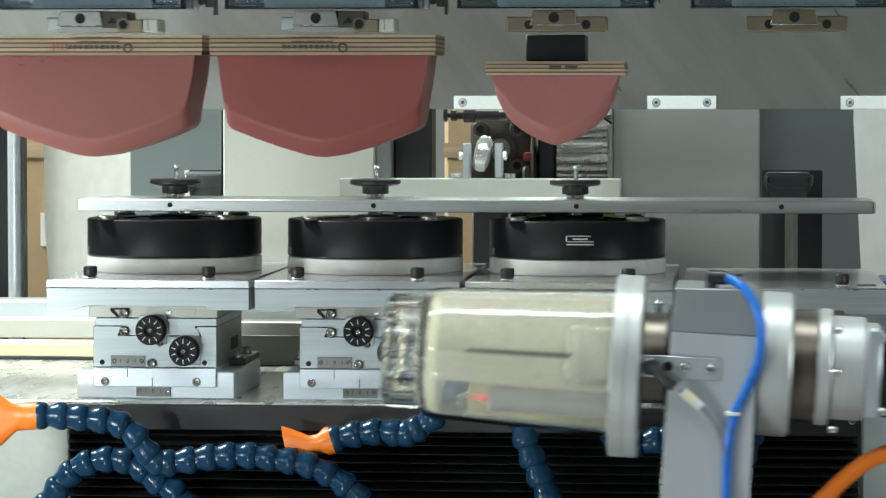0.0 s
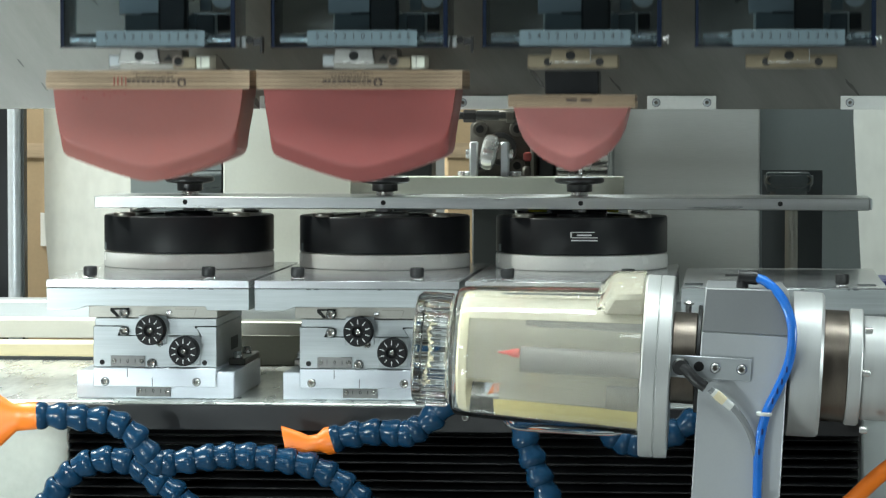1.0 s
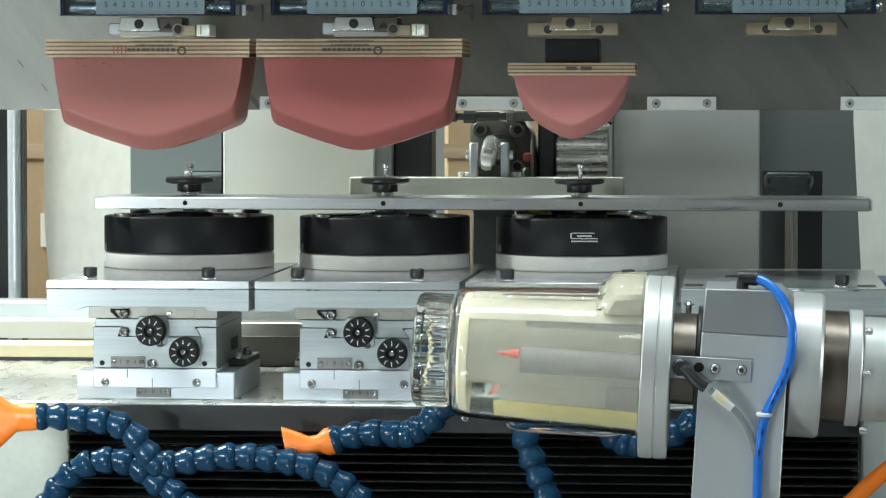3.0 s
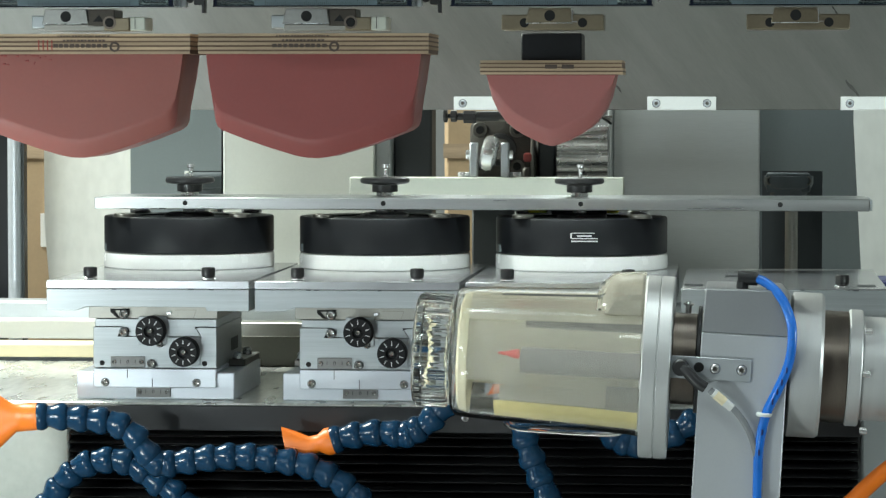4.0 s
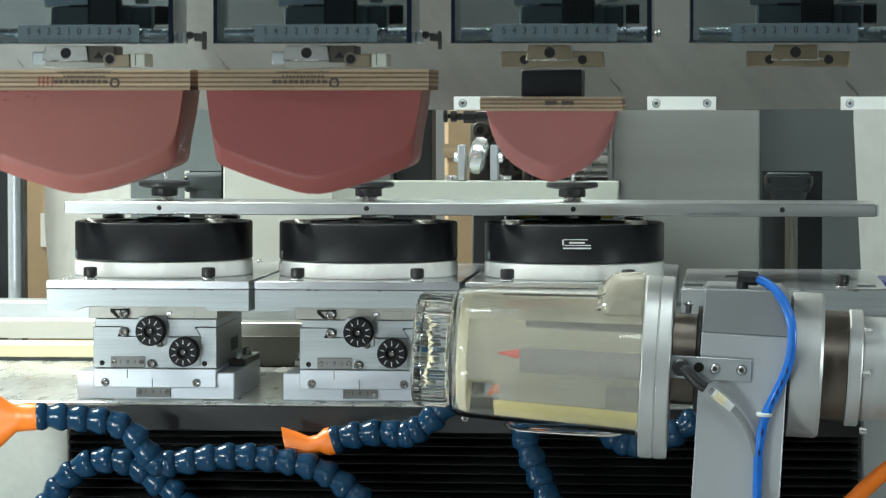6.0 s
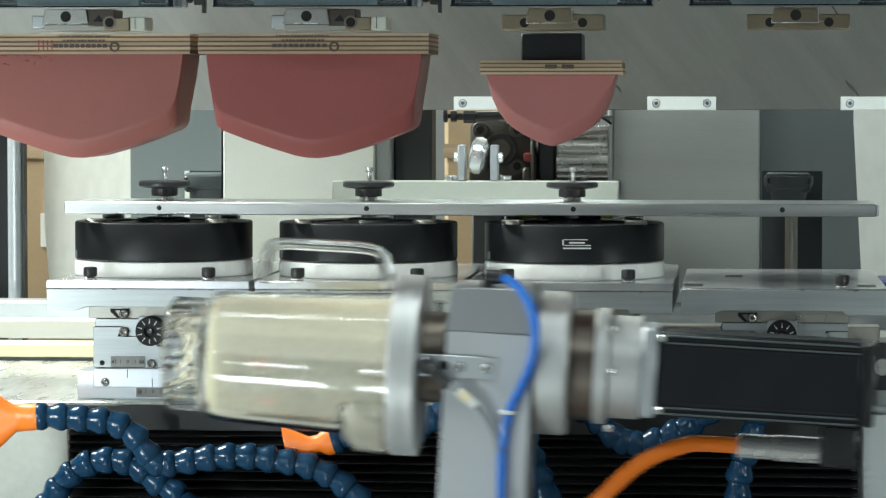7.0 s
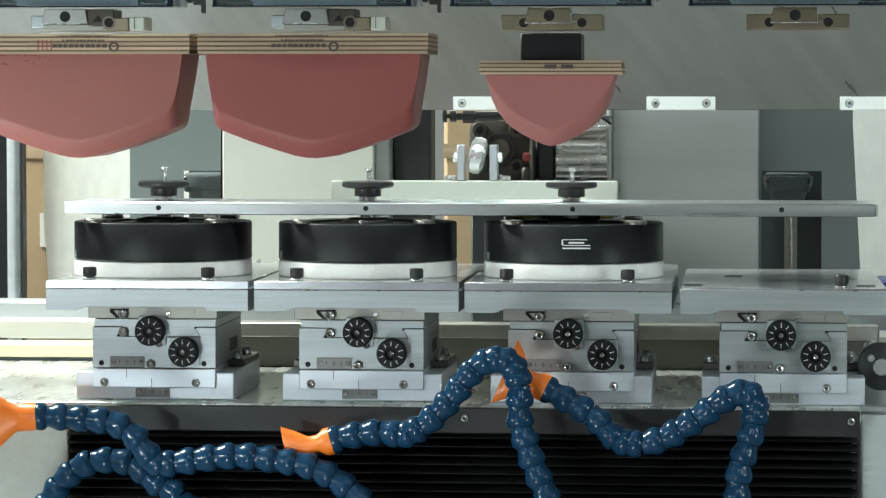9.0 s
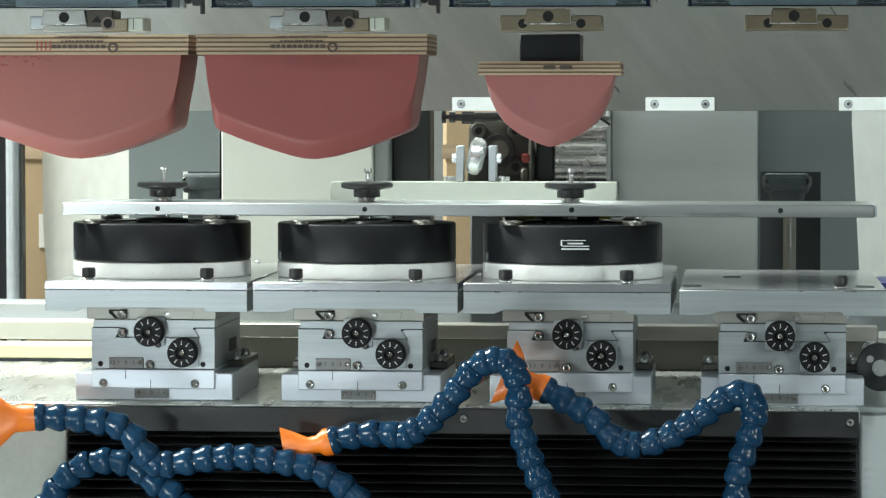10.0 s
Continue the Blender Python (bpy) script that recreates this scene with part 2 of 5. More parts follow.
TO = {"z": Matrix.Identity(4), "x": Matrix.Rotation(radians(90), 4, "Y"), "y": Matrix.Rotation(radians(-90), 4, "X")}


def lathe(profile, at=(0, 0, 0), axis="z", seg=40):
    """Rings of (radius, height) round an axis; radius 0 closes it."""
    bm = bmesh.new()
    rings = []
    for r, h in profile:
        if r < 1e-7:
            rings.append([bm.verts.new((0, 0, h))])
        else:
            rings.append([bm.verts.new((r * math.cos(2 * math.pi * k / seg), r * math.sin(2 * math.pi * k / seg), h)) for k in range(seg)])
    for a, b in zip(rings, rings[1:]):
        for k in range(seg):
            j = (k + 1) % seg
            if len(a) == 1 and len(b) == 1:
                continue
            if len(a) == 1:
                bm.faces.new((a[0], b[k], b[j]))
            elif len(b) == 1:
                bm.faces.new((a[j], a[k], b[0]))
            else:
                bm.faces.new((a[j], a[k], b[k], b[j]))
    bmesh.ops.recalc_face_normals(bm, faces=bm.faces[:])
    for f in bm.faces:
        f.smooth = True
    bm.transform(Matrix.Translation(at) @ TO[axis])
    return bm


def rod(r, h0, h1, at=(0, 0, 0), axis="z", seg=24, edge=0.0008):
    e = min(edge, r * 0.3)
    return lathe([(0, h0), (r - e, h0), (r, h0 + e), (r, h1 - e), (r - e, h1), (0, h1)], at, axis, seg)


def join(*bms):
    out = bmesh.new()
    for b in bms:
        me = bpy.data.meshes.new("tmp")
        b.to_mesh(me)
        b.free()
        out.from_mesh(me)
        bpy.data.meshes.remove(me)
    return out


def mesh_of(name, bm, material, soft=True, crease=38):
    me = bpy.data.meshes.new(name)
    bm.to_mesh(me)
    bm.free()
    if material:
        me.materials.append(material)
    if soft and len(me.polygons):
        me.set_sharp_from_angle(angle=radians(crease))
    return me


def part(name, bm, material, parent, label="", m=None):
    """One mesh object under a thing or under a part."""
    ob = new(name, bm if isinstance(bm, bpy.types.Mesh) else mesh_of(name, bm, material))
    ob.parent = parent
    if m is not None:
        ob.matrix_basis = m
    if label:
        ob["label"] = label
    return ob


def thing(name, label, category, group="", m=None, kind=""):
    ob = new(name)
    if m is not None:
        ob.matrix_basis = m
    return tagged(ob, label, category, group, kind)


def setting(name, bm, material, label, category="structure"):
    return tagged(new(name, mesh_of(name, bm, material)), label, category, kind="structure")


def lettering(words, size, depth=0.0004, bold=0.0):
    cu = bpy.data.curves.new("letters", "FONT")
    cu.body, cu.size, cu.extrude, cu.align_x, cu.align_y, cu.offset = words, size, depth, "CENTER", "CENTER", bold
    ob = new("letters", cu)
    bpy.context.view_layer.update()
    me = bpy.data.meshes.new_from_object(ob.evaluated_get(bpy.context.evaluated_depsgraph_get()))
    bpy.data.objects.remove(ob)
    bpy.data.curves.remove(cu)
    me.materials.clear()
    me.materials.append(LETTER)
    return me


FACE = Matrix.Rotation(radians(90), 4, "X")      # letters and discs that face the camera's side


def smooth_path(points, step):
    """Points at even steps along a smooth curve through the given ones, with directions."""
    pts = [Vector(p) for p in points]
    pts = [pts[0] * 2 - pts[1]] + pts + [pts[-1] * 2 - pts[-2]]
    dense = []
    for i in range(1, len(pts) - 2):
        a, b, c, d = pts[i - 1:i + 3]
        for k in range(24):
            u = k / 24
            dense.append(0.5 * (2 * b + (c - a) * u + (2 * a - 5 * b + 4 * c - d) * u * u + (3 * b - a - 3 * c + d) * u ** 3))
    dense.append(pts[-2])
    out, run, want = [], 0.0, 0.0
    for p, q in zip(dense, dense[1:]):
        d = (q - p).length
        while d > 1e-9 and want <= run + d:
            out.append((p.lerp(q, (want - run) / d), (q - p).normalized()))
            want += step
        run += d
    return out


def tube(points, r, step=0.006, seg=12):
    bm = bmesh.new()
    rings = []
    side = Vector((0.13, 0.97, 0.2))
    for p, d in smooth_path(points, step):
        u = (side - d * side.dot(d)).normalized()
        v = d.cross(u)
        rings.append([bm.verts.new(p + r * (math.cos(a) * u + math.sin(a) * v)) for a in (2 * math.pi * k / seg for k in range(seg))])
        side = u
    for a, b in zip(rings, rings[1:]):
        for k in range(seg):
            bm.faces.new((a[k], a[(k + 1) % seg], b[(k + 1) % seg], b[k])).smooth = True
    bm.faces.new(rings[0][::-1])
    bm.faces.new(rings[-1])
    return bm


def socket_screw(r, h, material=None, seg=18):
    """A cap screw, head up along z; shade in its hex recess and round its seat is dark colour."""
    head = lathe([(0, 0), (r * 1.10, 0), (r * 1.10, h * 0.06), (r * 0.98, h * 0.06), (r, h * 0.12), (r * 0.98, h * 0.60), (r * 0.80, h * 0.92), (r * 0.66, h), (r * 0.50, h * 0.93)], seg=seg)
    for f in head.faces:
        f.material_index = 1 if max(v.co.z for v in f.verts) <= h * 0.07 else 0
    well = lathe([(r * 0.50, h * 0.93), (r * 0.42, h * 0.50), (0, h * 0.42)], seg=6)
    for f in well.faces:
        f.material_index, f.smooth = 2, False
    me = mesh_of("screw", join(head, well), material or STEEL)
    me.materials.append(HOLE_SHADE)
    me.materials.append(DARK_STEEL)
    return me


# ---- the hall ----
setting("floor", box(-4, 5, -6, 3.6, -1.05, -0.95), FLOOR_MAT, "grey sealed concrete floor of the hall", "floor")
setting("ceiling", box(-4, 5, -6, 3.6, 2.6, 2.7), WALL_MAT, "pale ceiling of the hall", "ceiling")
setting("wall_north", box(-4, 5, 3.5, 3.6, -0.95, 2.6), WALL_MAT, "pale plain hall wall", "wall")
setting("wall_south", box(-4, 5, -6, -5.9, -0.95, 2.6), WALL_MAT, "pale plain hall wall", "wall")
setting("wall_west", box(-4, -3.9, -5.9, 3.5, -0.95, 2.6), WALL_MAT, "pale plain hall wall", "wall")
setting("wall_east", box(4.9, 5, -5.9, 3.5, -0.95, 2.6), WALL_MAT, "pale plain hall wall", "wall")


# ---- machine frame: table, panel, columns ----
PITCH = 0.2352
frame_thing = thing("machine_table", "milled aluminium machine table on a grey painted steel cabinet", "machine table")
part("tabletop", box(-0.42, 0.79, -0.03, 0.62, -0.022, -0.0062, 0.0015), TABLE, frame_thing)
part("cabinet", box(-0.42, 0.80, 0.0, 0.62, -0.95, -0.0225, 0.004), GREY_PAINT, frame_thing, "grey painted cabinet")
part("front_strip", box(-0.0905, 0.7885, -0.040, -0.0305, -0.0365, -0.0085, 0.001), BLACK_PLASTIC, frame_thing, "black anodised strip")
for bx in (0.3565, 0.779):
    part("bolt", socket_screw(0.0046, 0.003, SCREW_GREY), None, frame_thing, m=Matrix.Translation((bx, -0.040, -0.0195)) @ FACE)

bellows = thing("bellows_cover", "black folded bellows cover below the machine table", "bellows")
fold = mesh_of("fold", prism([(-0.004, 0.0), (-0.030, -0.0044), (-0.0305, -0.0053), (-0.004, -0.0098)], -0.0898, 0.7872, 0.0006, 1, "x"), RUBBER)
for i in range(32):
    part("fold", fold, None, bellows, m=Matrix.Translation((0, -0.002, -0.037 - 0.0100 * i)))

panel = setting("back_panel", box(-0.62, 1.25, 0.33, 0.336, 0.318, 1.0, 0.0008), BRUSHED, "brushed steel sheet panel behind the pad heads", "panel")
for cx, w in ((-0.1246, 0.0527), (0.107, 0.0674), (0.3527, 0.0838), (0.5864, 0.083), (0.818, 0.083)):
    clip = thing("mounting_clip", "small white painted clip screwed to the steel panel", "bracket", "clips along the steel panel", Matrix.Translation((cx, 0.33, 0.326)))
    part("plate", box(-w / 2, w / 2, -0.006, -0.0002, -0.0082, 0.0082, 0.0008), WHITE_PAINT, clip)
    for sx in (-1, 1):
        part("screw", socket_screw(0.0046, 0.0025, ALU_DULL), None, clip, "round-headed screw", Matrix.Translation((sx * (w / 2 - 0.011), -0.006, 0)) @ FACE)


# ---- columns and clutter behind the machine ----
def guard(x0, x1, xs0, xs1, zs0, zs1, lean):
    """A bent grey cover with a slot, its shade a dark sheet, in which a bearing and a rod sit."""
    g = thing("column_cover", "grey painted column cover with a dark slot", "machine cover", "column covers")
    part("cheek", prism([(x0, -0.0), (xs0, -0.0), (xs0, 1.0), (x0, 1.0)], 0.70, 0.704), MID_PAINT, g)
    part("cheek", prism([(xs1, -0.0), (x1 + lean, -0.0), (x1, 0.3), (x1, 1.0), (xs1, 1.0)], 0.70, 0.704), MID_PAINT, g)
    part("top_cheek", box(xs0, xs1, 0.70, 0.704, zs1, 1.0), MID_PAINT, g)
    # shade of the slot, put in as a dark sheet behind it
    part("slot_shade", box(xs0 - 0.01, xs1 + 0.01, 0.80, 0.81, -0.0, zs1 + 0.02), DARK_PAINT, g, "dark sheet standing for the shade in the slot")
    xm = (xs0 + xs1) / 2 - 0.004
    bear = part("bearing", join(lathe([(0, 0), (0.018, 0), (0.0225, 0.003), (0.0245, 0.010), (0.0245, 0.016), (0.031, 0.019), (0.033, 0.024), (0.033, 0.034), (0, 0.034)], (xm, 0.76, zs1 - 0.042), seg=32),
                box(xm - 0.030, xm + 0.029, 0.742, 0.79, zs1 - 0.030, zs1 - 0.004, 0.004, 3)), BEARING, g, "blue-grey flanged bearing")
    for sx in (-0.025, 0.024):
        part("bolt", lathe([(0.0030, 0), (0.0062, 0), (0.0062, 0.003), (0.0046, 0.004), (0.0030, 0.001), (0.0030, 0)], seg=16), DARK_STEEL, bear, m=Matrix.Translation((xm + sx, 0.7415, zs1 - 0.014)) @ FACE)
    part("rod", rod(0.0085, -0.0, zs1 - 0.03, ((xs0 + xs1) / 2 + 0.0, 0.76, 0), seg=20), ALU_WARM, g, "polished steel rod")
    return g


guard(0.6833, 0.8054, 0.6862, 0.7655, 0.0, 0.2360, 0.017)
guard(-0.1594, -0.0327, -0.0866, -0.0335, 0.0, 0.2345, -0.004)
cover = thing("inner_cover", "pale grey painted sheet cover behind the pads", "machine cover", "inner covers")
part("sheet", box(-0.0327, 0.1715, 0.695, 0.72, 0.0, 1.0, 0.002), PALE_PAINT, cover)
part("return_edge", box(0.1716, 0.1921, 0.705, 0.75, 0.0, 1.0, 0.002), GREY_PAINT, cover)
part("screw", socket_screw(0.0032, 0.002, STEEL), None, cover, m=Matrix.Translation((0.016, 0.695, 0.113)) @ FACE)
cover = thing("inner_cover", "light grey painted sheet cover beside the drive", "machine cover", "inner covers")
part("sheet", box(0.4895, 0.6830, 0.695, 0.72, 0.0, 1.0, 0.002), COVER_GREY, cover)
part("folded_edge", box(0.4825, 0.4893, 0.692, 0.74, 0.0, 1.0, 0.002), COVER_GREY, cover)
post = thing("dark_post", "dark grey steel post behind the covers", "post")
part("post", box(0.1925, 0.2440, 0.74, 0.80, -0.02, 1.0, 0.003), DARK_PAINT, post)
for name, a in (("cardboard_box", (0.232, 0.43, 1.05, 1.35, -0.95, 0.52)), ("cardboard_box", (-0.373, -0.285, 0.98, 1.25, -0.95, 0.62))):
    b = thing(name, "brown cardboard box standing behind the machine", "box", "cardboard boxes")
    body = part("carton", box(*a, 0.006), CARDBOARD, b)
    zc = 0.246
    if a[0] < 0:
        part("sticker", box(-0.345, -0.318, a[2] - 0.002, a[2] - 0.0005, 0.118, 0.166), STICKER, body, "white paper sticker")
    part("tape", box(a[0] - 0.001, a[1] + 0.001, a[2] - 0.002, a[2] - 0.0005, zc - 0.001, zc + 0.020), PLY_LIGHT, body, "pale tape strip")
sheet = thing("white_sheet", "bright white plastic sheet hung beside the machine", "sheet", "white sheets")
part("sheet", prism([(-0.327, 0.45), (-0.326, 0.15), (-0.316, 0.02), (-0.10, 0.02), (-0.10, 0.45)], 0.92, 0.925), SHEET, sheet)
sheet = thing("white_sheet", "bright white plastic sheet hung beside the machine", "sheet", "white sheets")
part("sheet", box(0.78, 1.15, 0.92, 0.925, 0.0, 0.7), SHEET, sheet)
pillar = thing("profile_pillar", "silver aluminium profile pillar with a black strip for the shade in the gap", "pillar")
part("profile", rod(0.0104, -0.1, 1.0, (-0.3638, 0.90, 0), seg=32), ALU_BRIGHT, pillar, "rounded silver upright")
# the gap is a solid black strip, its shade given as colour
part("gap_shade", box(-0.43, -0.3745, 0.90, 0.915, -0.1, 1.0), BLACK, pillar, "black strip for the shade in the gap")
part("dark_edge", box(-0.3533, -0.3498, 0.895, 0.915, -0.1, 1.0), DARK_PAINT, pillar)
rail = thing("aluminium_crossbar", "pale aluminium crossbar behind the machine table", "crossbar")
part("crossbar", box(-0.44, -0.16, 0.86, 0.888, 0.022, 0.046, 0.003), ALU, rail)
part("lower_bar", box(-0.44, 1.0, 0.64, 0.70, 0.030, 0.062, 0.003), ALU_DULL, rail)
part("strip", box(-0.44, -0.10, 0.60, 0.64, 0.015, 0.040, 0.002), WHITE_PAINT, rail, "white strip")
stop = thing("rear_stop", "dark olive grey panel with a steel bar behind the slides", "rear panel")
part("panel", box(-0.075, 0.83, 0.440, 0.470, -0.0060, 0.0318, 0.001), OLIVE, stop)
part("bar", box(-0.078, 0.83, 0.434, 0.476, 0.0320, 0.0500, 0.001), ALU_WARM, stop, "grey steel bar")
board = thing("wooden_board", "pale wooden board lying behind the slide units", "board")
part("board", box(-0.44, -0.06, 0.50, 0.56, -0.0012, 0.016, 0.002), BOARD, board)
part("batten", box(-0.44, -0.06, 0.505, 0.556, -0.0062, -0.0014), DARK_PAINT, board)


crate = thing("blue_case", "small navy blue plastic case behind the machine", "case")
part("body", box(0.828, 0.93, 0.40, 0.50, 0.0935, 0.1095, 0.002), NAVY, crate)
part("foot", box(0.880, 0.93, 0.41, 0.49, -0.0038, 0.0933, 0.001), DARK_PAINT, crate)


# ---- slide units with their plates ----
def bolt_at(parent, x, y, z, r, name="screw", material=None):
    return part(name, socket_screw(r, r * 0.7, material or SCREW_GREY), None, parent, m=Matrix.Translation((x, y, z)) @ FACE)


DIAL_MARK = mesh_of("mark", join(box(-0.00024, 0.00024, 0.0100, 0.0140, 0.0, 0.0003), box(-0.0007, 0.0007, 0.0092, 0.0100, 0.0, 0.0003), box(0.0004, 0.0008, 0.0112, 0.0118, 0.0, 0.0003)), WHITE_INK)


def knurled(r, h0, h1, teeth=44):
    """A knurled rim: a ring of small teeth round a drum."""
    bm = bmesh.new()
    rings = []
    for rad, h in ((r - 0.0012, h0), (r, h0 + 0.001), (r, h1 - 0.001), (r - 0.0008, h1)):
        rings.append([bm.verts.new(((rad - 0.0004 * (k % 2)) * math.cos(math.pi * k / teeth), (rad - 0.0004 * (k % 2)) * math.sin(math.pi * k / teeth), h)) for k in range(2 * teeth)])
    for p, q in zip(rings, rings[1:]):
        for k in range(2 * teeth):
            j = (k + 1) % (2 * teeth)
            bm.faces.new((p[k], p[j], q[j], q[k]))
    return bm


DIAL = mesh_of("dial", join(knurled(0.0166, -0.003, 0.0188), lathe([(0.0160, 0.0186), (0.0152, 0.0195), (0.0070, 0.0195), (0.0064, 0.0150), (0, 0.0150)], seg=36)), DIAL_BLACK)
DIAL_HUB = socket_screw(0.0034, 0.0040, SCREW_GREY)
GASKET = mesh_of("gasket", box(-0.0158, 0.0168, -0.0163, 0.0158, 0.0012, 0.0030, 0.001), ALU_DULL)


def adjusting_dial(parent, x, z):
    d = part("dial", DIAL, None, parent, "black knurled dial with white marks", Matrix.Translation((x, -0.001, z)) @ FACE)
    part("hub", DIAL_HUB, None, d, m=Matrix.Translation((0, 0, 0.0151)))
    for k in range(10):
        part("mark", DIAL_MARK, None, d, m=Matrix.Translation((0, 0, 0.0196)) @ Matrix.Rotation(2 * math.pi * k / 10, 4, "Z"))
    part("gasket", GASKET, None, d, "square pale washer plate")
    return d


def scale_plate(parent, x, z, y, digits):
    s = part("scale_plate", box(x - 0.0195, x + 0.0195, y - 0.0016, y, z - 0.0062, z + 0.0062, 0.0004), SCALE_STEEL, parent, "engraved steel scale plate")
    for sx in (-0.0155, 0.0155):
        bolt_at(s, x + sx, y - 0.0016, z, 0.0024)
    for k, dgt in enumerate(digits):
        part("numeral", lettering(dgt, 0.0060, 0.0001), None, s, m=Matrix.Translation((x + (k - 1) * 0.0085, y - 0.0018, z)) @ FACE)


def slide_unit(i):
    x, dx = PITCH * i - 0.002, 0.0017 - 0.0011 * i
    u = thing("slide_unit", "milled aluminium cross slide with two black adjusting dials on the table", "cross slide", "cross slides on the table", Matrix.Translation((x + dx, 0, 0)))
    part("base", box(-0.086, 0.0935, 0.0, 0.195, -0.0060, 0.0250, 0.0012), ALU_BRIGHT, u)
    part("shoulder", box(-0.085, 0.0925, 0.085, 0.195, 0.0252, 0.0330, 0.001), DARK_STEEL, u, "dark clamping rail")
    part("lower_slide", box(-0.0665, 0.0735, -0.004, 0.18, 0.0075, 0.0292, 0.0010), ALU_BRIGHT, u)
    part("middle_block", prism([(-0.0665, 0.0298), (0.0735, 0.0298), (0.0735, 0.0756), (0.0500, 0.0756), (0.0565, 0.0650), (-0.0390, 0.0650), (-0.0328, 0.0756), (-0.0665, 0.0756)][::-1], -0.002, 0.18, 0.0005, 1), ALU, u)
    part("cap_plate", prism([(-0.0645, 0.0847), (-0.0645, 0.0761), (-0.0324, 0.0761), (-0.0382, 0.0654), (0.0557, 0.0654), (0.0494, 0.0761), (0.0735, 0.0761), (0.0735, 0.0847)], -0.0017, 0.18, 0.0004, 1), ALU, u)
    part("upper_slide", box(-0.0720, 0.0745, 0.0, 0.20, 0.0852, 0.0990, 0.0006), ALU_WARM, u)
    # notches and seams: black inlays on the face in place of shaded recesses
    part("notch", prism([(-0.0470, 0.0925), (-0.0400, 0.0860), (-0.0360, 0.0860), (-0.0430, 0.0940), (-0.0255, 0.0946), (-0.0255, 0.0960), (-0.0470, 0.0960)], -0.0012, 0.003), HOLE_SHADE, u, "black inlay for the shade in a dovetail notch")
    part("notch", prism([(-0.0385, 0.0657), (-0.0355, 0.0657), (-0.0325, 0.0752), (-0.0340, 0.0752)], -0.0030, 0.003), HOLE_SHADE, u, "black inlay for the shade in a dovetail notch")
    part("notch", prism([(0.0493, 0.0762), (0.0493, 0.0735), (0.0540, 0.0757), (0.0735, 0.0758), (0.0735, 0.0764)], -0.0026, 0.003), HOLE_SHADE, u)
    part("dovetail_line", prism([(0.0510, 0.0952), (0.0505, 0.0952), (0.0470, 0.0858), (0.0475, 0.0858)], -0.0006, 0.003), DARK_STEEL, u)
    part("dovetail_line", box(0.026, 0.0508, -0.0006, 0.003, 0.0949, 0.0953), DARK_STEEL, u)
    part("seam", box(-0.0385, -0.0150, -0.0030, 0.0, 0.0648, 0.0655), HOLE_SHADE, u)
    part("seam", box(-0.0645, -0.0330, -0.0026, 0.0, 0.0757, 0.0760), HOLE_SHADE, u)
    part("side_label", box(0.0735, 0.0739, 0.100, 0.150, 0.0415, 0.0560), DARK_PAINT, u, "dark side label")
    for bx, bz, r in ((-0.0310, 0.0905, 0.0052), (-0.0310, 0.0702, 0.0052), (0.0, 0.0345, 0.0048), (-0.053, 0.0135, 0.0044), (0.0510, 0.0135, 0.0044), (0.0095, 0.0575, 0.0040)):
        bolt_at(u, bx, -0.0038 if bz > 0.03 else -0.004, bz, r)
    for bx in (-0.0565, 0.0600):
        # uncut holes, their inner shade drawn as black discs
        part("bore", rod(0.0030, 0, 0.003, (bx, -0.0028, 0.0350), "y", 16), HOLE_SHADE, u, "black disc for the shade in a threaded hole")
    part("grub_screw", box(0.0165, 0.0225, -0.002, 0.001, 0.0895, 0.0935, 0.0006), STEEL, u)
    adjusting_dial(u, 0.0010, 0.0722)
    adjusting_dial(u, 0.0388, 0.0490)
    part("pointer_line", box(-0.0278, -0.0272, -0.0046, -0.0038, 0.0185, 0.0285), LETTER, u)
    part("pointer_line", box(0.0005, 0.0011, -0.0046, -0.0038, 0.0080, 0.0180), LETTER, u)
    scale_plate(u, -0.0270, 0.0365, -0.0022, "101")
    scale_plate(u, 0.0015, 0.0030, -0.0002, "101")
    for bx, by in ((0.083, 0.09), (0.083, 0.16), (-0.077, 0.09)):
        part("clamp_screw", socket_screw(0.0055, 0.008, STEEL), None, u, m=Matrix.Translation((bx, by, 0.033)))
    x0, x1, top = (-0.1140 - dx, 0.1148 - dx, 0.1195) if i < 3 else (-0.1110 - dx, 0.1150 - dx, 0.1225)
    carrier = part("plate_carrier", prism([(x0, 0.0952), (x0 + 0.034, 0.0952), (x0 + 0.045, 0.0995), (x1 - 0.049, 0.0995), (x1 - 0.047, 0.0952), (x1, 0.0952), (x1, top), (x0, top)], -0.0200, 0.375, 0.0005, 1), ALU, u)
    part("score_line", box(x0 + 0.0006, x1 - 0.0006, -0.0202, -0.0196, 0.1074, 0.1076), ALU_DULL, carrier)
    rng = random.Random(20 + i)
    for k in range(3):
        nx = x0 + 0.03 + 0.17 * rng.random()
        part("nick", box(nx, nx + 0.002 + 0.005 * rng.random(), -0.0207, -0.0196, top - 0.0008, top + 0.0002), DARK_PAINT, carrier)
    c = None
    if i < 3:
        c = thing("printing_plate", "polished steel printing plate bolted on the slide", "printing plate", "printing plates", Matrix.Translation((x, 0, 0)))
        part("plate", box(-0.1140, 0.1148, -0.0205, 0.375, 0.1200, 0.1288, 0.0004), MIRROR_PLATE, c)
    else:
        part("top_sheet", box(x0 + 0.0006, x1 - 0.0006, -0.0190, 0.374, top + 0.0002, top + 0.0016, 0.0003), MIRROR_PLATE, carrier, "polished top sheet")
    base = c or u
    zt = 0.1288 if c else 0.1241
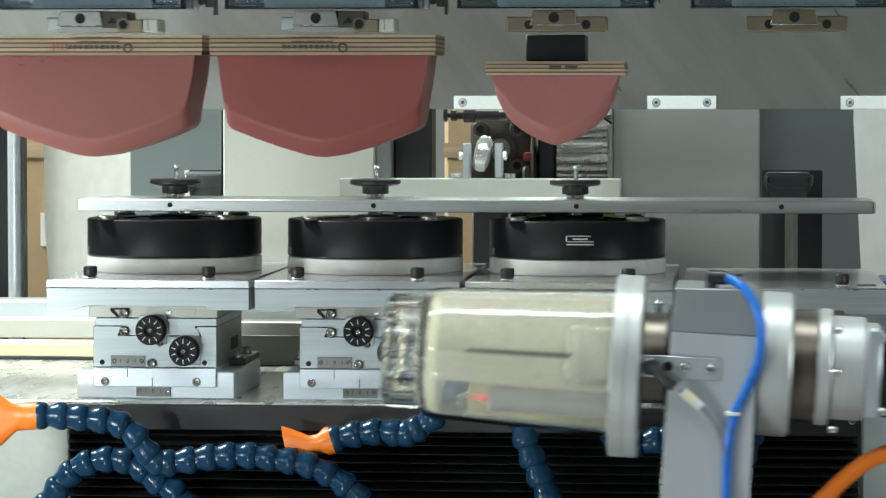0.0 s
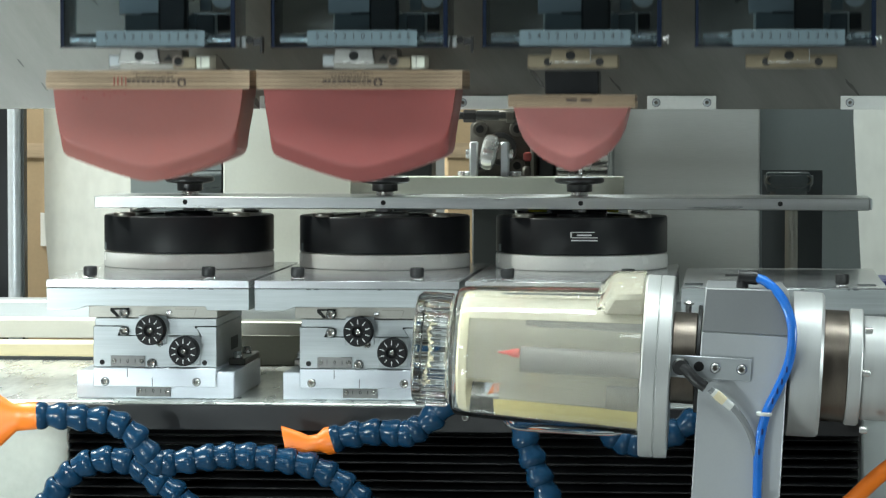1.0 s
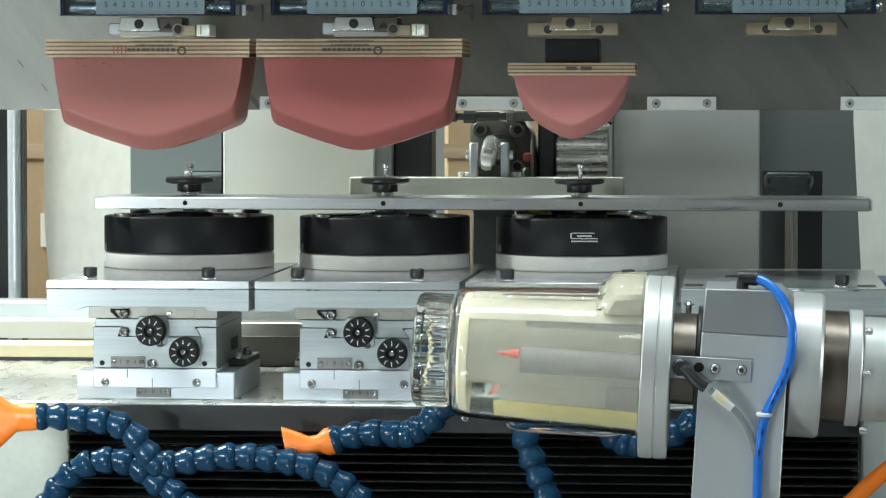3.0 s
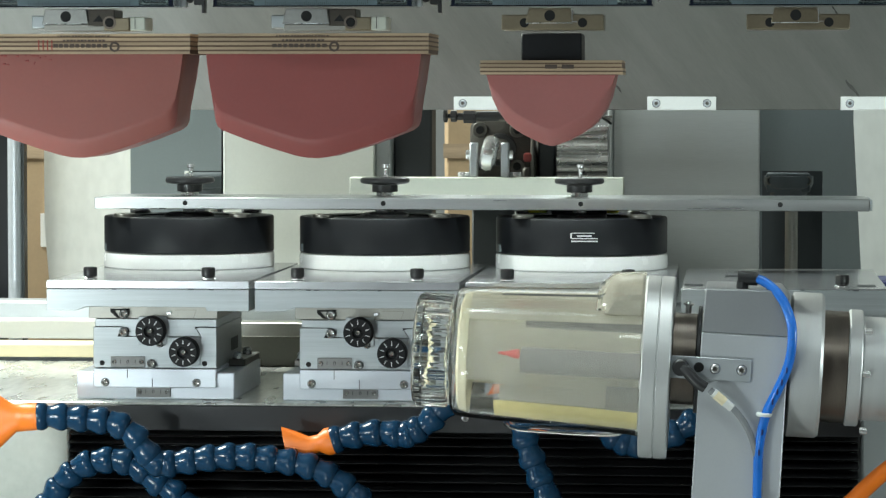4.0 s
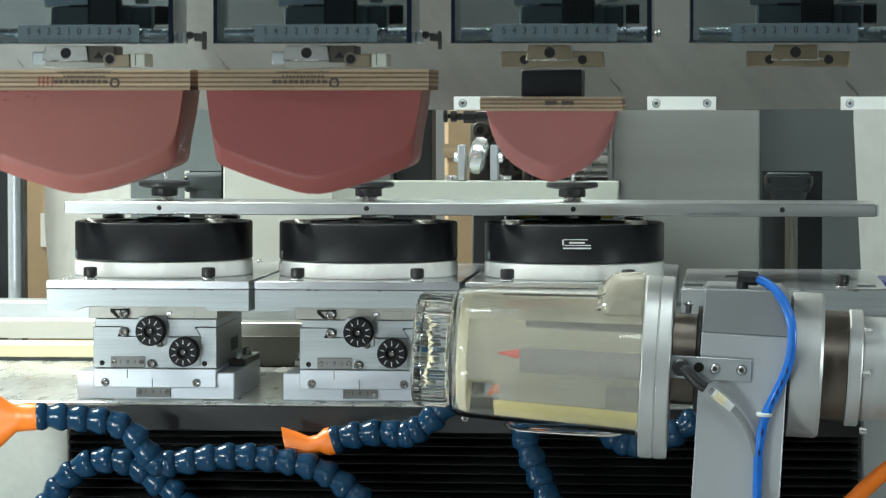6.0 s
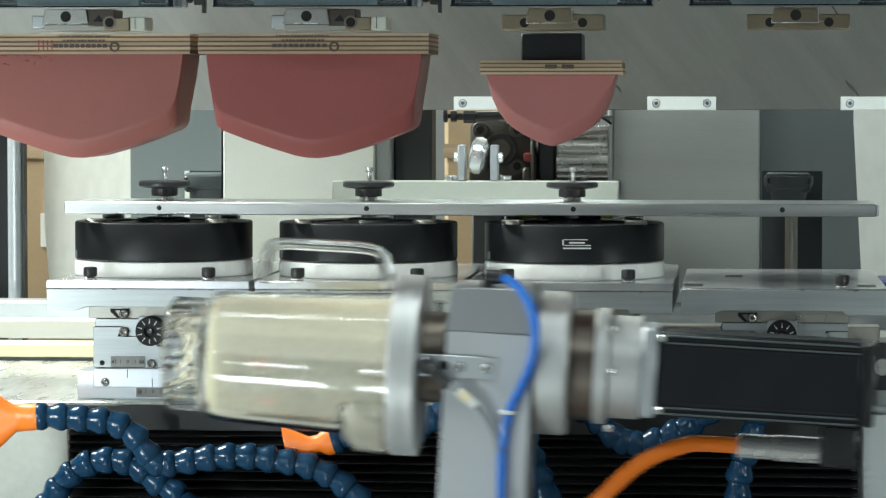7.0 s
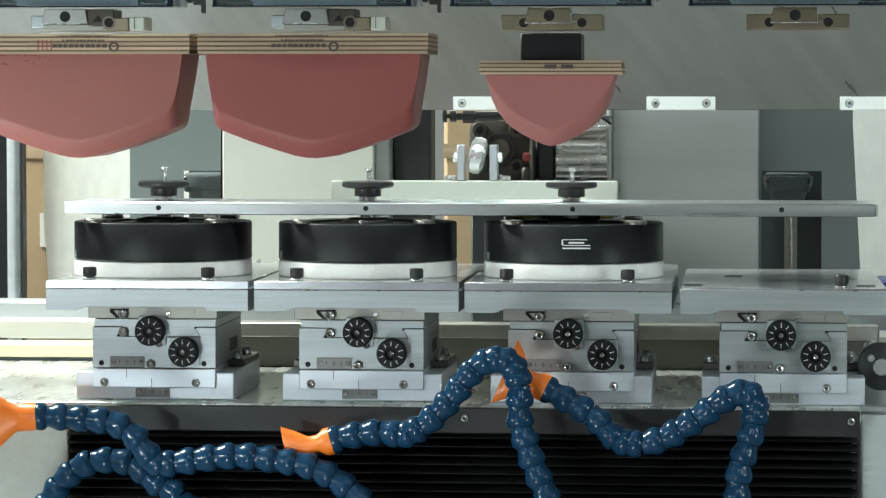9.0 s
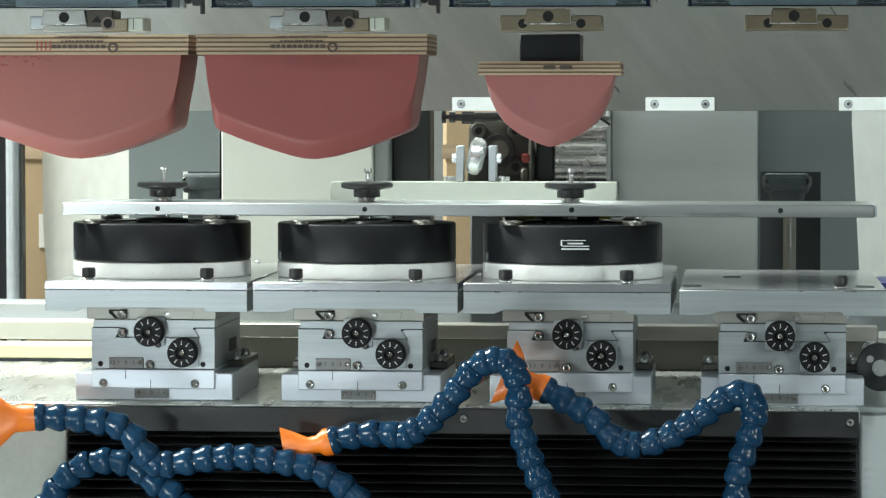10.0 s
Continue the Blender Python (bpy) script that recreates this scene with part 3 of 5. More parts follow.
    for bx in ((-0.0690, 0.0655) if c else (0.0670,)):
        s = part("knob_screw", lathe([(0, 0), (0.0050, 0), (0.0050, 0.003), (0.0072, 0.0034), (0.0078, 0.005), (0.0078, 0.0125), (0.0068, 0.014), (0.004, 0.014), (0.004, 0.010), (0, 0.010)], (bx, 0.004, zt), seg=20), BLACK_PLASTIC, base, "black socket cap screw")
        part("washer", rod(0.0078, 0, 0.0022, (bx, 0.004, zt), seg=20), STEEL, s)
    if not c:
        for bx, by in ((-0.096, 0.02), (-0.052, 0.20), (0.095, 0.02)):
            # flat dark patches for the shade in the top's notches
            part("notch", box(bx - 0.010, bx + 0.010, by, by + 0.03, zt - 0.001, zt + 0.0006), DARK_PAINT, u)


for i in range(4):
    slide_unit(i)

wheel = thing("hand_wheel", "black hand wheel with steel hub bolts on the table end", "hand wheel")
part("rim", lathe([(0, 0), (0.024, 0), (0.0268, 0.002), (0.0268, 0.014), (0.0245, 0.016), (0.012, 0.016), (0.011, 0.0135), (0, 0.0135)], (0.815, 0.04, 0.034), "y", 40), BLACK_PLASTIC, wheel, m=Matrix.Identity(4))
part("hub", rod(0.0095, -0.004, 0.004, (0.815, 0.036, 0.034), "y", 20), STEEL, wheel)
part("bolt", rod(0.0042, -0.002, 0.003, (0.8035, 0.038, 0.0435), "y", 16), STEEL, wheel)
part("shaft", rod(0.010, 0.055, 0.30, (0.815, 0, 0.034), "y", 20), STEEL, wheel)
endbox = thing("end_box", "light grey metal box at the end of the table", "metal box")
part("body", box(0.7905, 1.05, -0.01, 0.5, -0.16, -0.0125, 0.003), GREY_PAINT, endbox)
part("lid", box(0.7900, 1.05, -0.015, 0.5, -0.0123, -0.004, 0.002), ALU, endbox)
apron = thing("side_apron", "pale grey metal side panel below the table", "side panel")
part("panel", box(-0.60, -0.0915, -0.02, -0.004, -0.60, -0.0230, 0.002), APRON_PAINT, apron)


# ---- ink cups on their carriage ----
carriage = thing("cup_carriage", "long aluminium bar that carries the ink cups by black hand knobs", "carriage bar")
part("crossbar", box(-0.1125, 0.8080, 0.06, 0.185, 0.1998, 0.2142, 0.0010), BAR, carriage)
part("end_cap", box(0.8082, 0.8110, 0.062, 0.183, 0.2004, 0.2136, 0.0008), ALU_DULL, carriage)
for i, hx in enumerate((-0.0026, 0.2353, 0.4698, 0.7039)):
    part("bore", rod(0.0032, -0.0004, 0.004, (hx, 0.0598, 0.2075), "y", 16), HOLE_SHADE, carriage, "black disc for the shade in a threaded hole")
    if i < 3:
        kx = hx - 0.0045
        k = part("knob", lathe([(0, 0.0), (0.0150, 0.0), (0.0155, 0.001), (0.0155, 0.0085), (0.027, 0.010), (0.0295, 0.0115), (0.0300, 0.0135), (0.0290, 0.0165), (0.027, 0.0175), (0.012, 0.0165), (0, 0.0165)], (kx, 0.12, 0.2195), seg=40),
                 BLACK_PLASTIC, carriage, "black hand knob")
        part("collar", rod(0.0105, 0.2142, 0.2196, (kx, 0.12, 0), seg=24), STEEL, k)
        part("stud", rod(0.0026, 0.2355, 0.2480, (kx + 0.001, 0.12, 0), seg=16), STEEL, k)
        part("stud_head", rod(0.0044, 0.2478, 0.2530, (kx + 0.001, 0.12, 0), seg=16), STEEL, k)
        part("stem", rod(0.0088, 0.1885, 0.1998, (kx, 0.12, 0), seg=20), STEEL, carriage)
part("bracket", box(0.175, 0.5141, 0.225, 0.262, 0.2110, 0.2342, 0.0010), CREAM_PAINT, carriage, "cream painted bracket")
part("bracket_arm", box(0.20, 0.49, 0.186, 0.262, 0.2030, 0.2108, 0.001), ALU_DULL, carriage)
for x0, x1 in ((0.3234, 0.3325), (0.3620, 0.3715)):
    fork = part("fork", box(x0, x1, 0.235, 0.255, 0.2342, 0.2770, 0.0012), ALU_DULL, carriage, "steel fork leg")
    part("nut", rod(0.006, -0.004, 0.004, ((x0 + x1) / 2 + (-0.006 if x0 < 0.35 else 0.006), 0.245, 0.262), "x", 8), STEEL, fork)
    part("bolt", rod(0.0072, 0.2342, 0.2405, ((x0 + x1) / 2 + (-0.013 if x0 < 0.35 else 0.013), 0.245, 0), seg=16), STEEL, fork)
part("roller", lathe([(0, -0.0095), (0.016, -0.0095), (0.021, -0.006), (0.0225, 0), (0.021, 0.006), (0.016, 0.0095), (0, 0.0095)], (0, 0, 0), "x", 32), STEEL, carriage, "steel cam roller",
     Matrix.Translation((0.3470, 0.247, 0.2640)) @ Matrix.Rotation(radians(12), 4, "Y"))
part("slider", box(0.430, 0.497, 0.14, 0.184, 0.1925, 0.1996, 0.001), BLACK, carriage)
for yx in (0.413, 0.500):
    part("yellow_stop", box(yx - 0.011, yx + 0.011, 0.15, 0.18, 0.1935, 0.1996, 0.001), YELLOW_PLASTIC, carriage, "bright yellow plastic stop")

cups = []
for i, cx in enumerate((-0.008, 0.2306, 0.4680)):
    cup = thing("ink_cup", "black round ink cup with white ceramic ring on the printing plate", "ink cup", "ink cups", Matrix.Translation((cx, 0.12, 0.1290)))
    part("ceramic_ring", lathe([(0.092, 0), (0.1018, 0), (0.1030, 0.0012), (0.1030, 0.0150), (0.1022, 0.0172), (0.1005, 0.0182), (0.08, 0.0185), (0.08, 0.004)], seg=72), WHITE_RING, cup, "glossy white ceramic ring")
    body = part("body", lathe([(0, 0.0190), (0.1018, 0.0190), (0.1026, 0.0200), (0.1026, 0.0600), (0.1012, 0.0618), (0.062, 0.0618), (0.060, 0.0600), (0, 0.0600)], seg=72), BLACK, cup)
    part("cap", lathe([(0, 0.0600), (0.030, 0.0600), (0.030, 0.0640), (0.022, 0.0660), (0, 0.0660)], seg=32), STEEL if i == 1 else BLACK_PLASTIC, cup)
    for k in range(4):
        a = math.pi / 4 + k * math.pi / 2 + 0.05
        if i != 1 or k > 1:
            part("clamp_disc", lathe([(0, 0.0618), (0.0125, 0.0618), (0.0130, 0.063), (0.0130, 0.0655), (0.012, 0.0665), (0.006, 0.0665), (0.005, 0.0650), (0, 0.0650)], (0.1135 * math.cos(a) * 0.86, 0.1135 * math.sin(a) * 0.86 , 0), seg=24),
                 DARK_STEEL if k > 1 else STEEL, cup, "round clamp disc")
    part("label_patch", box(-0.004, 0.004, -0.1031, -0.1018, 0.0205, 0.0290), MID_PAINT, cup, "small grey patch", Matrix.Rotation(radians(-68), 4, "Z"))
    if i == 2:
        yb = -math.sqrt(0.1026 ** 2 - 0.02 ** 2)
        mark = part("emblem", join(box(-0.011, 0.020, -0.0008, 0.0008, 0.0460, 0.0470), box(-0.013, -0.011, -0.0008, 0.0008, 0.0395, 0.0465), box(-0.011, 0.024, -0.0008, 0.0008, 0.0385, 0.0397),
                                   box(-0.004, 0.016, -0.0008, 0.0008, 0.0415, 0.0435)), WHITE_INK, cup, "small white emblem", Matrix.Translation((0.003, -0.1022, 0.006)) @ Matrix.Diagonal((0.86, 1, 0.86, 1)))
        part("web_address_bar", box(-0.012, 0.024, -0.0008, 0.0008, 0.0345, 0.0362), WHITE_INK, mark)
    cups.append((cup, Vector((cx, 0.12, 0.1290))))


# ---- the drive behind ----
drive = thing("drive_motor", "dark cast motor flange with a bright steel cylinder behind the cups", "motor")
part("flange", lathe([(0, 0), (0.023, 0), (0.025, 0.003), (0.025, 0.02), (0.020, 0.024), (0.015, 0.024), (0.0145, 0.006), (0, 0.006)], (0.3505, 0.575, 0.266), "y", 32), CAST, drive, m=Matrix.Identity(4))
part("bearing_ring", lathe([(0.0150, -0.004), (0.0205, -0.004), (0.0215, 0.0), (0.0150, 0.0), (0.0150, -0.004)], (0.3505, 0.552, 0.266), "y", 32), BLACK_PLASTIC, drive)
part("shaft_end", rod(0.0135, -0.002, 0.01, (0.3505, 0.556, 0.266), "y", 24), DARK_STEEL, drive)
part("housing", prism([(0.3090, 0.2250), (0.3960, 0.2250), (0.3960, 0.2560), (0.3880, 0.2900), (0.3780, 0.3030), (0.3200, 0.3050), (0.3110, 0.2980)], 0.56, 0.66, 0.004, 2), CAST, drive)
part("rib", box(0.3890, 0.3930, 0.552, 0.60, 0.2260, 0.2860, 0.001), ALU_WARM, drive, "bare metal edge")
part("foot_lug", box(0.3790, 0.3900, 0.545, 0.56, 0.2250, 0.2440, 0.003), CAST, drive)
for sx in (-0.0235, 0.0245):
    for sz in (-0.0235, 0.0235):
        lug = part("lug", rod(0.0100, -0.004, 0.02, (0.3475 + sx, 0.556, 0.268 + sz), "y", 20), CAST, drive)
        part("bore", rod(0.0052, -0.001, 0.004, (0.3475 + sx, 0.5510, 0.268 + sz), "y", 16), HOLE_SHADE, lug)
part("red_seal", box(0.3800, 0.3915, 0.551, 0.560, 0.250, 0.262, 0.003, 2), RED_SMUDGE, drive, "dull red seal")
ridges = []
for zc, rr, yc in ((0.2700, 0.0130, 0.578), (0.2515, 0.0085, 0.570), (0.2395, 0.0050, 0.568), (0.2310, 0.0042, 0.570)):
    ridges.append(rod(rr, 0.4215, 0.4880, (0, yc, zc), "x", 24))
part("cylinder", join(box(0.4215, 0.4880, 0.572, 0.64, 0.2250, 0.2960, 0.002), *ridges), STEEL, drive, "bright ribbed steel cylinder")
for k, (za, zb, xa, xb) in enumerate(((0.283, 0.286, 0.424, 0.486), (0.290, 0.300, 0.440, 0.478), (0.296, 0.311, 0.452, 0.486), (0.288, 0.292, 0.458, 0.488))):
    part("foil_strip", prism([(xa, za), (xb, zb), (xb, zb + 0.0045), (xa, za + 0.0045)], 0.566 - 0.001 * k, 0.572, 0.0008), STEEL if k % 2 else ALU_WARM, drive)
part("gear_edge", box(0.398, 0.420, 0.565, 0.64, 0.225, 0.308, 0.003), DARK_PAINT, drive)
part("shelf", box(0.29, 0.50, 0.54, 0.68, 0.205, 0.2245, 0.002), DARK_PAINT, drive)
part("leg", box(0.31, 0.48, 0.60, 0.66, -0.0062, 0.2048, 0.002), DARK_PAINT, drive)
part("fitting", join(rod(0.0062, -0.018, 0.02, (0.345, 0.46, 0.3095), "x", 16), rod(0.0078, -0.034, -0.018, (0.345, 0.46, 0.3085), "x", 6), rod(0.0045, -0.042, -0.034, (0.345, 0.46, 0.3090), "x", 16), rod(0.0072, -0.050, -0.042, (0.345, 0.46, 0.3095), "x", 16), rod(0.0030, -0.054, -0.050, (0.345, 0.46, 0.3095), "x", 12), rod(0.0085, -0.059, -0.054, (0.345, 0.46, 0.3100), "x", 16)), BLACK_PLASTIC, drive, "black air fitting")
part("fitting_nut", rod(0.0085, 0.020, 0.030, (0.345, 0.46, 0.3085), "x", 6), DARK_STEEL, drive)
part("fitting_stay", box(0.355, 0.40, 0.455, 0.60, 0.303, 0.316, 0.002), CAST, drive)
for k in range(3):
    part("wire", tube([(0.44, 0.59, 0.300), (0.455, 0.58, 0.312 + 0.004 * k), (0.475, 0.59, 0.309), (0.492, 0.60, 0.298 + 0.005 * k)], 0.0018), BLACK_PLASTIC if k == 0 else ALU_WARM, drive)


# ---- pad heads and their pads ----
beam = thing("head_beam", "aluminium beam that carries the four pad heads above", "beam")
part("beam", box(-0.25, 0.95, 0.055, 0.12, 0.30, 0.40, 0.003), ALU_DULL, beam)


def pad_head(i, x, shift):
    """Origin on the scale's zero, at the height of the clamp's hole."""
    h = thing("pad_head", "pad head with number " + str(i + 1) + " behind a smoked acrylic cover", "pad head", "pad heads", Matrix.Translation((x, 0, 0)))
    part("block", box(-0.049, 0.033, 0.028, 0.055, 0.0840, 0.240, 0.005, 3), ROBOT_GREY, h, "grey cast block")
    part("mount", box(-0.046, 0.036, 0.056, 0.075, 0.062, 0.42, 0.002), ROBOT_GREY, h)
    bolt_at(h, -0.0365, 0.0278, 0.0940, 0.0085, "bolt", ALU_WARM)
    part("bore", rod(0.003, -0.0006, 0.003, (0.0185, 0.0282, 0.0940), "y", 16), HOLE_SHADE, h)
    part("dark_slot", box(0.062, 0.080, 0.048, 0.054, 0.029, 0.0475, 0.001), HOLE_SHADE, h)
    part("valve_rail", box(0.046, 0.0595, 0.050, 0.056, 0.050, 0.42, 0.001), MID_PAINT, h, "blue-grey guide rail")
    if i == 3:
        part("stop_knob", join(rod(0.0030, -0.058, -0.045, (0, 0.046, 0.0635), "x", 12), rod(0.0052, -0.060, -0.055, (0, 0.046, 0.0635), "x", 16)), BLACK_PLASTIC, h, "small black stop knob")
    part("air_tube", tube([(0.062, 0.040, 0.42), (0.064, 0.041, 0.24), (0.061, 0.042, 0.16), (0.066, 0.044, 0.10)], 0.006), TUBE_BLUE, h, "blue air tube")
    part("round_cap", rod(0.0118, 0, 0.004, (0.0725, 0.040, 0.0650), "y", 28), CAP_GREY, h, "pale round cap")
    s = part("slide", box(-0.0447, 0.013, 0.042, 0.0545, 0.0470, 0.0825, 0.001), ALU_DULL, h, "grey slide plate with cover, scale and clamp")
    # bare aluminium, its brightness behind the smoked cover put in as pale colour
    part("frame_plate", box(-0.0390, 0.0665, 0.0440, 0.0470, 0.0190, 0.0485, 0.0006), PALE_PAINT, s, "pale frame plate")
    part("front_plate", box(-0.0362, 0.0450, 0.034, 0.0438, 0.0190, 0.0470, 0.001), MID_PAINT, s)
    part("bracket_plate", box(0.0452, 0.0640, 0.036, 0.0438, 0.0190, 0.0465, 0.001), BEARING, s)
    part("bracket_edge", box(0.0400, 0.0810, 0.0318, 0.0335, 0.0472, 0.0482), STEEL, s)
    # black strip painted in for the shade of the gap
    part("gap_shade", box(-0.0180, 0.0055, 0.0325, 0.0338, 0.0466, 0.0484), HOLE_SHADE, s)
    part("damper", box(0.005, 0.037, 0.012, 0.031, 0.026, 0.066, 0.003), BLACK_PLASTIC, s, "black damper block")
    part("damper_nut", join(rod(0.010, 0.0662, 0.073, (0.021, 0.020, 0), seg=6), rod(0.0065, 0.073, 0.082, (0.021, 0.020, 0), seg=16)), STEEL, s)
    part("guide_rod", rod(0.0085, 0.0464, 0.30, (-0.012, 0.0655, 0), seg=20), DARK_STEEL, s)
    part("guide_rod", rod(0.0070, 0.0464, 0.30, (0.006, 0.0660, 0), seg=20), STEEL, s)
    part("cross_rod", rod(0.0058, -0.094, 0.090, (0, 0.012, 0.0192), "x", 20), STEEL, s, "polished cross rod")
    # smoked cover: front and side panes, with dark polished edges
    c = part("cover", box(-0.1000, 0.0910, 0.0, 0.003, 0.0100, 0.40), SMOKE, s, "smoked acrylic cover")
    part("pane", box(-0.1030, -0.1002, 0.0, 0.075, 0.0100, 0.40), SMOKE, c)
    part("pane", box(0.0912, 0.0940, 0.0, 0.075, 0.0100, 0.40), SMOKE, c)
    part("edge", box(-0.1020, -0.0990, -0.0006, 0.0, 0.0100, 0.40), SMOKE_EDGE, c, "dark blue polished edge")
    part("edge", box(0.0890, 0.0935, -0.0006, 0.0, 0.0100, 0.40), SMOKE_EDGE, c)
    part("edge", box(-0.1036, 0.0944, -0.0006, 0.0, 0.0092, 0.0104), SMOKE_EDGE, c)
    part("floor_pane", box(-0.1000, 0.0910, 0.0032, 0.07, 0.0100, 0.0125), SMOKE, c)
    r = part("scale", box(-0.0620, 0.0600, -0.0030, -0.0007, 0.0104, 0.0278, 0.0003), RULER_MAT, s, "blue-grey printed scale strip")
    for k in range(11):
        part("numeral", lettering(str(abs(k - 5)), 0.0092, 0.0001), None, r, m=Matrix.Translation(((k - 5) * 0.0101, -0.0034, 0.0212)) @ FACE)
    for k in range(51):
        tall = 0.0045 if k % 5 == 0 else 0.0028
        part("graduation", box((k - 25) * 0.00202 - 0.00014, (k - 25) * 0.00202 + 0.00014, -0.0034, -0.0029, 0.0108, 0.0108 + tall), LETTER, r)
    # dovetail clamp with its hole
    jaw = JAW if i < 2 else BRASSY
    part("clamp", prism([(shift - 0.0240, -0.0076), (shift + 0.0230, -0.0076), (shift + 0.0205, 0.0075), (shift - 0.0205, 0.0075)][::-1], 0.004, 0.05, 0.0008, 1), jaw, s, "dovetail clamp jaw")
    part("clamp_lip", box(shift - 0.0235, shift + 0.0225, 0.0030, 0.0042, -0.0078, -0.0069, 0.0003), STEEL, s)
    part("clamp_hole", rod(0.0058, 0, 0.003, (shift, 0.0036, 0.0), "y", 20), HOLE_SHADE, s)
    if i < 2:
        part("clamp_block", box(shift + 0.0215, shift + 0.0485, 0.007, 0.05, -0.0095, 0.0072, 0.0008), CLAMP_BROWN, s, "dark brownish clamp block")
        part("wedge_mark", prism([(shift + 0.0270, -0.0050), (shift + 0.0370, -0.0050), (shift + 0.0330, 0.0015)], 0.0060, 0.0072), HOLE_SHADE, s)
        part("clamp_bar", box(shift + 0.0380, shift + 0.0635, 0.0062, 0.05, -0.0140, -0.0012, 0.001), BRASSY, s, "yellowish clamp bar")
        part("under_bar", box(shift - 0.0230, shift + 0.0378, 0.010, 0.05, -0.0142, -0.0080, 0.0006), ALU_WARM, s)
        part("bar_ring", lathe([(0.0046, -0.0006), (0.0066, -0.0006), (0.0066, 0.001), (0.0046, 0.001), (0.0046, -0.0006)], (shift + 0.0436, 0.0058, -0.0060), "y", 20), BRONZE, s)
        part("bar_hole", rod(0.0046, 0, 0.003, (shift + 0.0436, 0.0054, -0.0060), "y", 20), HOLE_SHADE, s)
        part("bar_end", box(shift + 0.0637, shift + 0.0790, 0.0075, 0.05, -0.0138, -0.0004, 0.001), CREAM_PAINT, s, "cream bar end")
        part("slit", box(shift + 0.0688, shift + 0.0694, 0.0070, 0.0080, -0.0120, -0.0010), HOLE_SHADE, s)
        part("bar_tab", box(shift - 0.0360, shift - 0.0215, 0.012, 0.05, -0.0115, 0.0012, 0.001), ALU, s)
    else:
        part("clamp_bar", box(shift - 0.0475, shift + 0.0525, 0.006, 0.05, -0.0140, 0.0010, 0.001), BRASSY, s, "yellowish clamp bar")
        for bx in (-0.0250, 0.0320):
            part("bar_hole", rod(0.0048, 0, 0.003, (shift + bx, 0.0054, -0.0070), "y", 20), HOLE_SHADE, s)
        part("hook", join(box(shift + 0.0215, shift + 0.0222, 0.0040, 0.0060, -0.0060, 0.0060), box(shift + 0.0222, shift + 0.0270, 0.0040, 0.0060, -0.0064, -0.0057)), STEEL, s, "bright wire hook")
    if i < 2:
        part("latch", join(box(0.108, 0.118, 0.036, 0.05, 0.012, 0.020, 0.001), box(0.116, 0.119, 0.036, 0.05, 0.004, 0.022, 0.0006), rod(0.004, -0.002, 0.004, (0.104, 0.038, 0.018), "y", 12)), BLACK_PLASTIC, s, "small black latch")
        part("latch_plate", box(0.0945, 0.1000, 0.040, 0.05, 0.010, 0.022, 0.001), ALU_DULL, s)
    else:
        part("side_screw", join(rod(0.0030, 0.0942, 0.0985, (0, 0.030, 0.018), "x", 12), rod(0.0055, 0.0985, 0.1015, (0, 0.030, 0.018), "x", 16)), SCREW_GREY, s, "small side screw")
    # number sign
    g = part("sign", box(-0.0200, 0.0200, -0.0050, -0.0012, -0.0200, 0.0200, 0.0004), YELLOW, s, "yellow number sign", Matrix.Translation((shift * 0.42 - 0.002, 0, 0.1142)))
    part("sign_rim", join(box(-0.0204, 0.0204, -0.0046, -0.0012, -0.0204, -0.0200), box(-0.0204, 0.0204, -0.0046, -0.0012, 0.0200, 0.0204), box(-0.0204, -0.0200, -0.0046, -0.0012, -0.0204, 0.0204), box(0.0200, 0.0204, -0.0046, -0.0012, -0.0204, 0.0204)), LETTER, g)
    for words, size, z in (("TA", 0.0150, 0.0115), (str(i + 1), 0.0250, -0.0085)):
        if words == "1":
            part("word", prism([(-0.0018, -0.0175), (0.0032, -0.0175), (0.0032, 0.0008), (-0.0006, 0.0008), (-0.0058, -0.0028), (-0.0058, -0.0068), (-0.0018, -0.0042)], -0.0056, -0.0050), LETTER, g)
            continue
        part("word", lettering(words, size, 0.0003, size * 0.045), None, g, m=Matrix.Translation((0, -0.0053, z)) @ FACE @ Matrix.Diagonal((1.3, 1, 1, 1)))
    return h, s


HEAD_X = (0.0045, 0.2413, 0.4765, 0.7095)
SHIFT = (-0.0150, -0.0110, -0.0062, 0.0)
heads = [pad_head(i, x, s) for i, (x, s) in enumerate(zip(HEAD_X, SHIFT))]


def ply_block(parent, x0, x1, y0, y1, z0, z1, layers):
    d = (z1 - z0) / layers
    rng = random.Random(int(1000 * (x1 - x0)) + layers)
    for k in range(layers):
        dark = k % 2
        inset = 0.0005 * rng.random() + (0.0005 if dark else 0.0)
        lo, hi = (0.12, -0.12) if dark else (-0.12, 0.12)
        za, zb = z0 + (k + lo) * d, z0 + (k + 1 + hi) * d - 0.00005
        part("ply_layer", box(x0 + inset + 0.0010 * rng.random(), x1 - inset - 0.0014 * rng.random(), y0 + (0.0004 if dark else 0.0), y1 - inset, max(za, z0), min(zb, z1)), PLY_DARK if dark else PLY_LIGHT, parent)


def stamp_bars(parent, x, y, z, rows):
    for dx, dz, w, h in rows:
        part("stamp_bar", box(x + dx, x + dx + w, y - 0.0003, y + 0.0002, z + dz, z + dz + h), STAMP, parent)


PAD_FRONT = 0.050


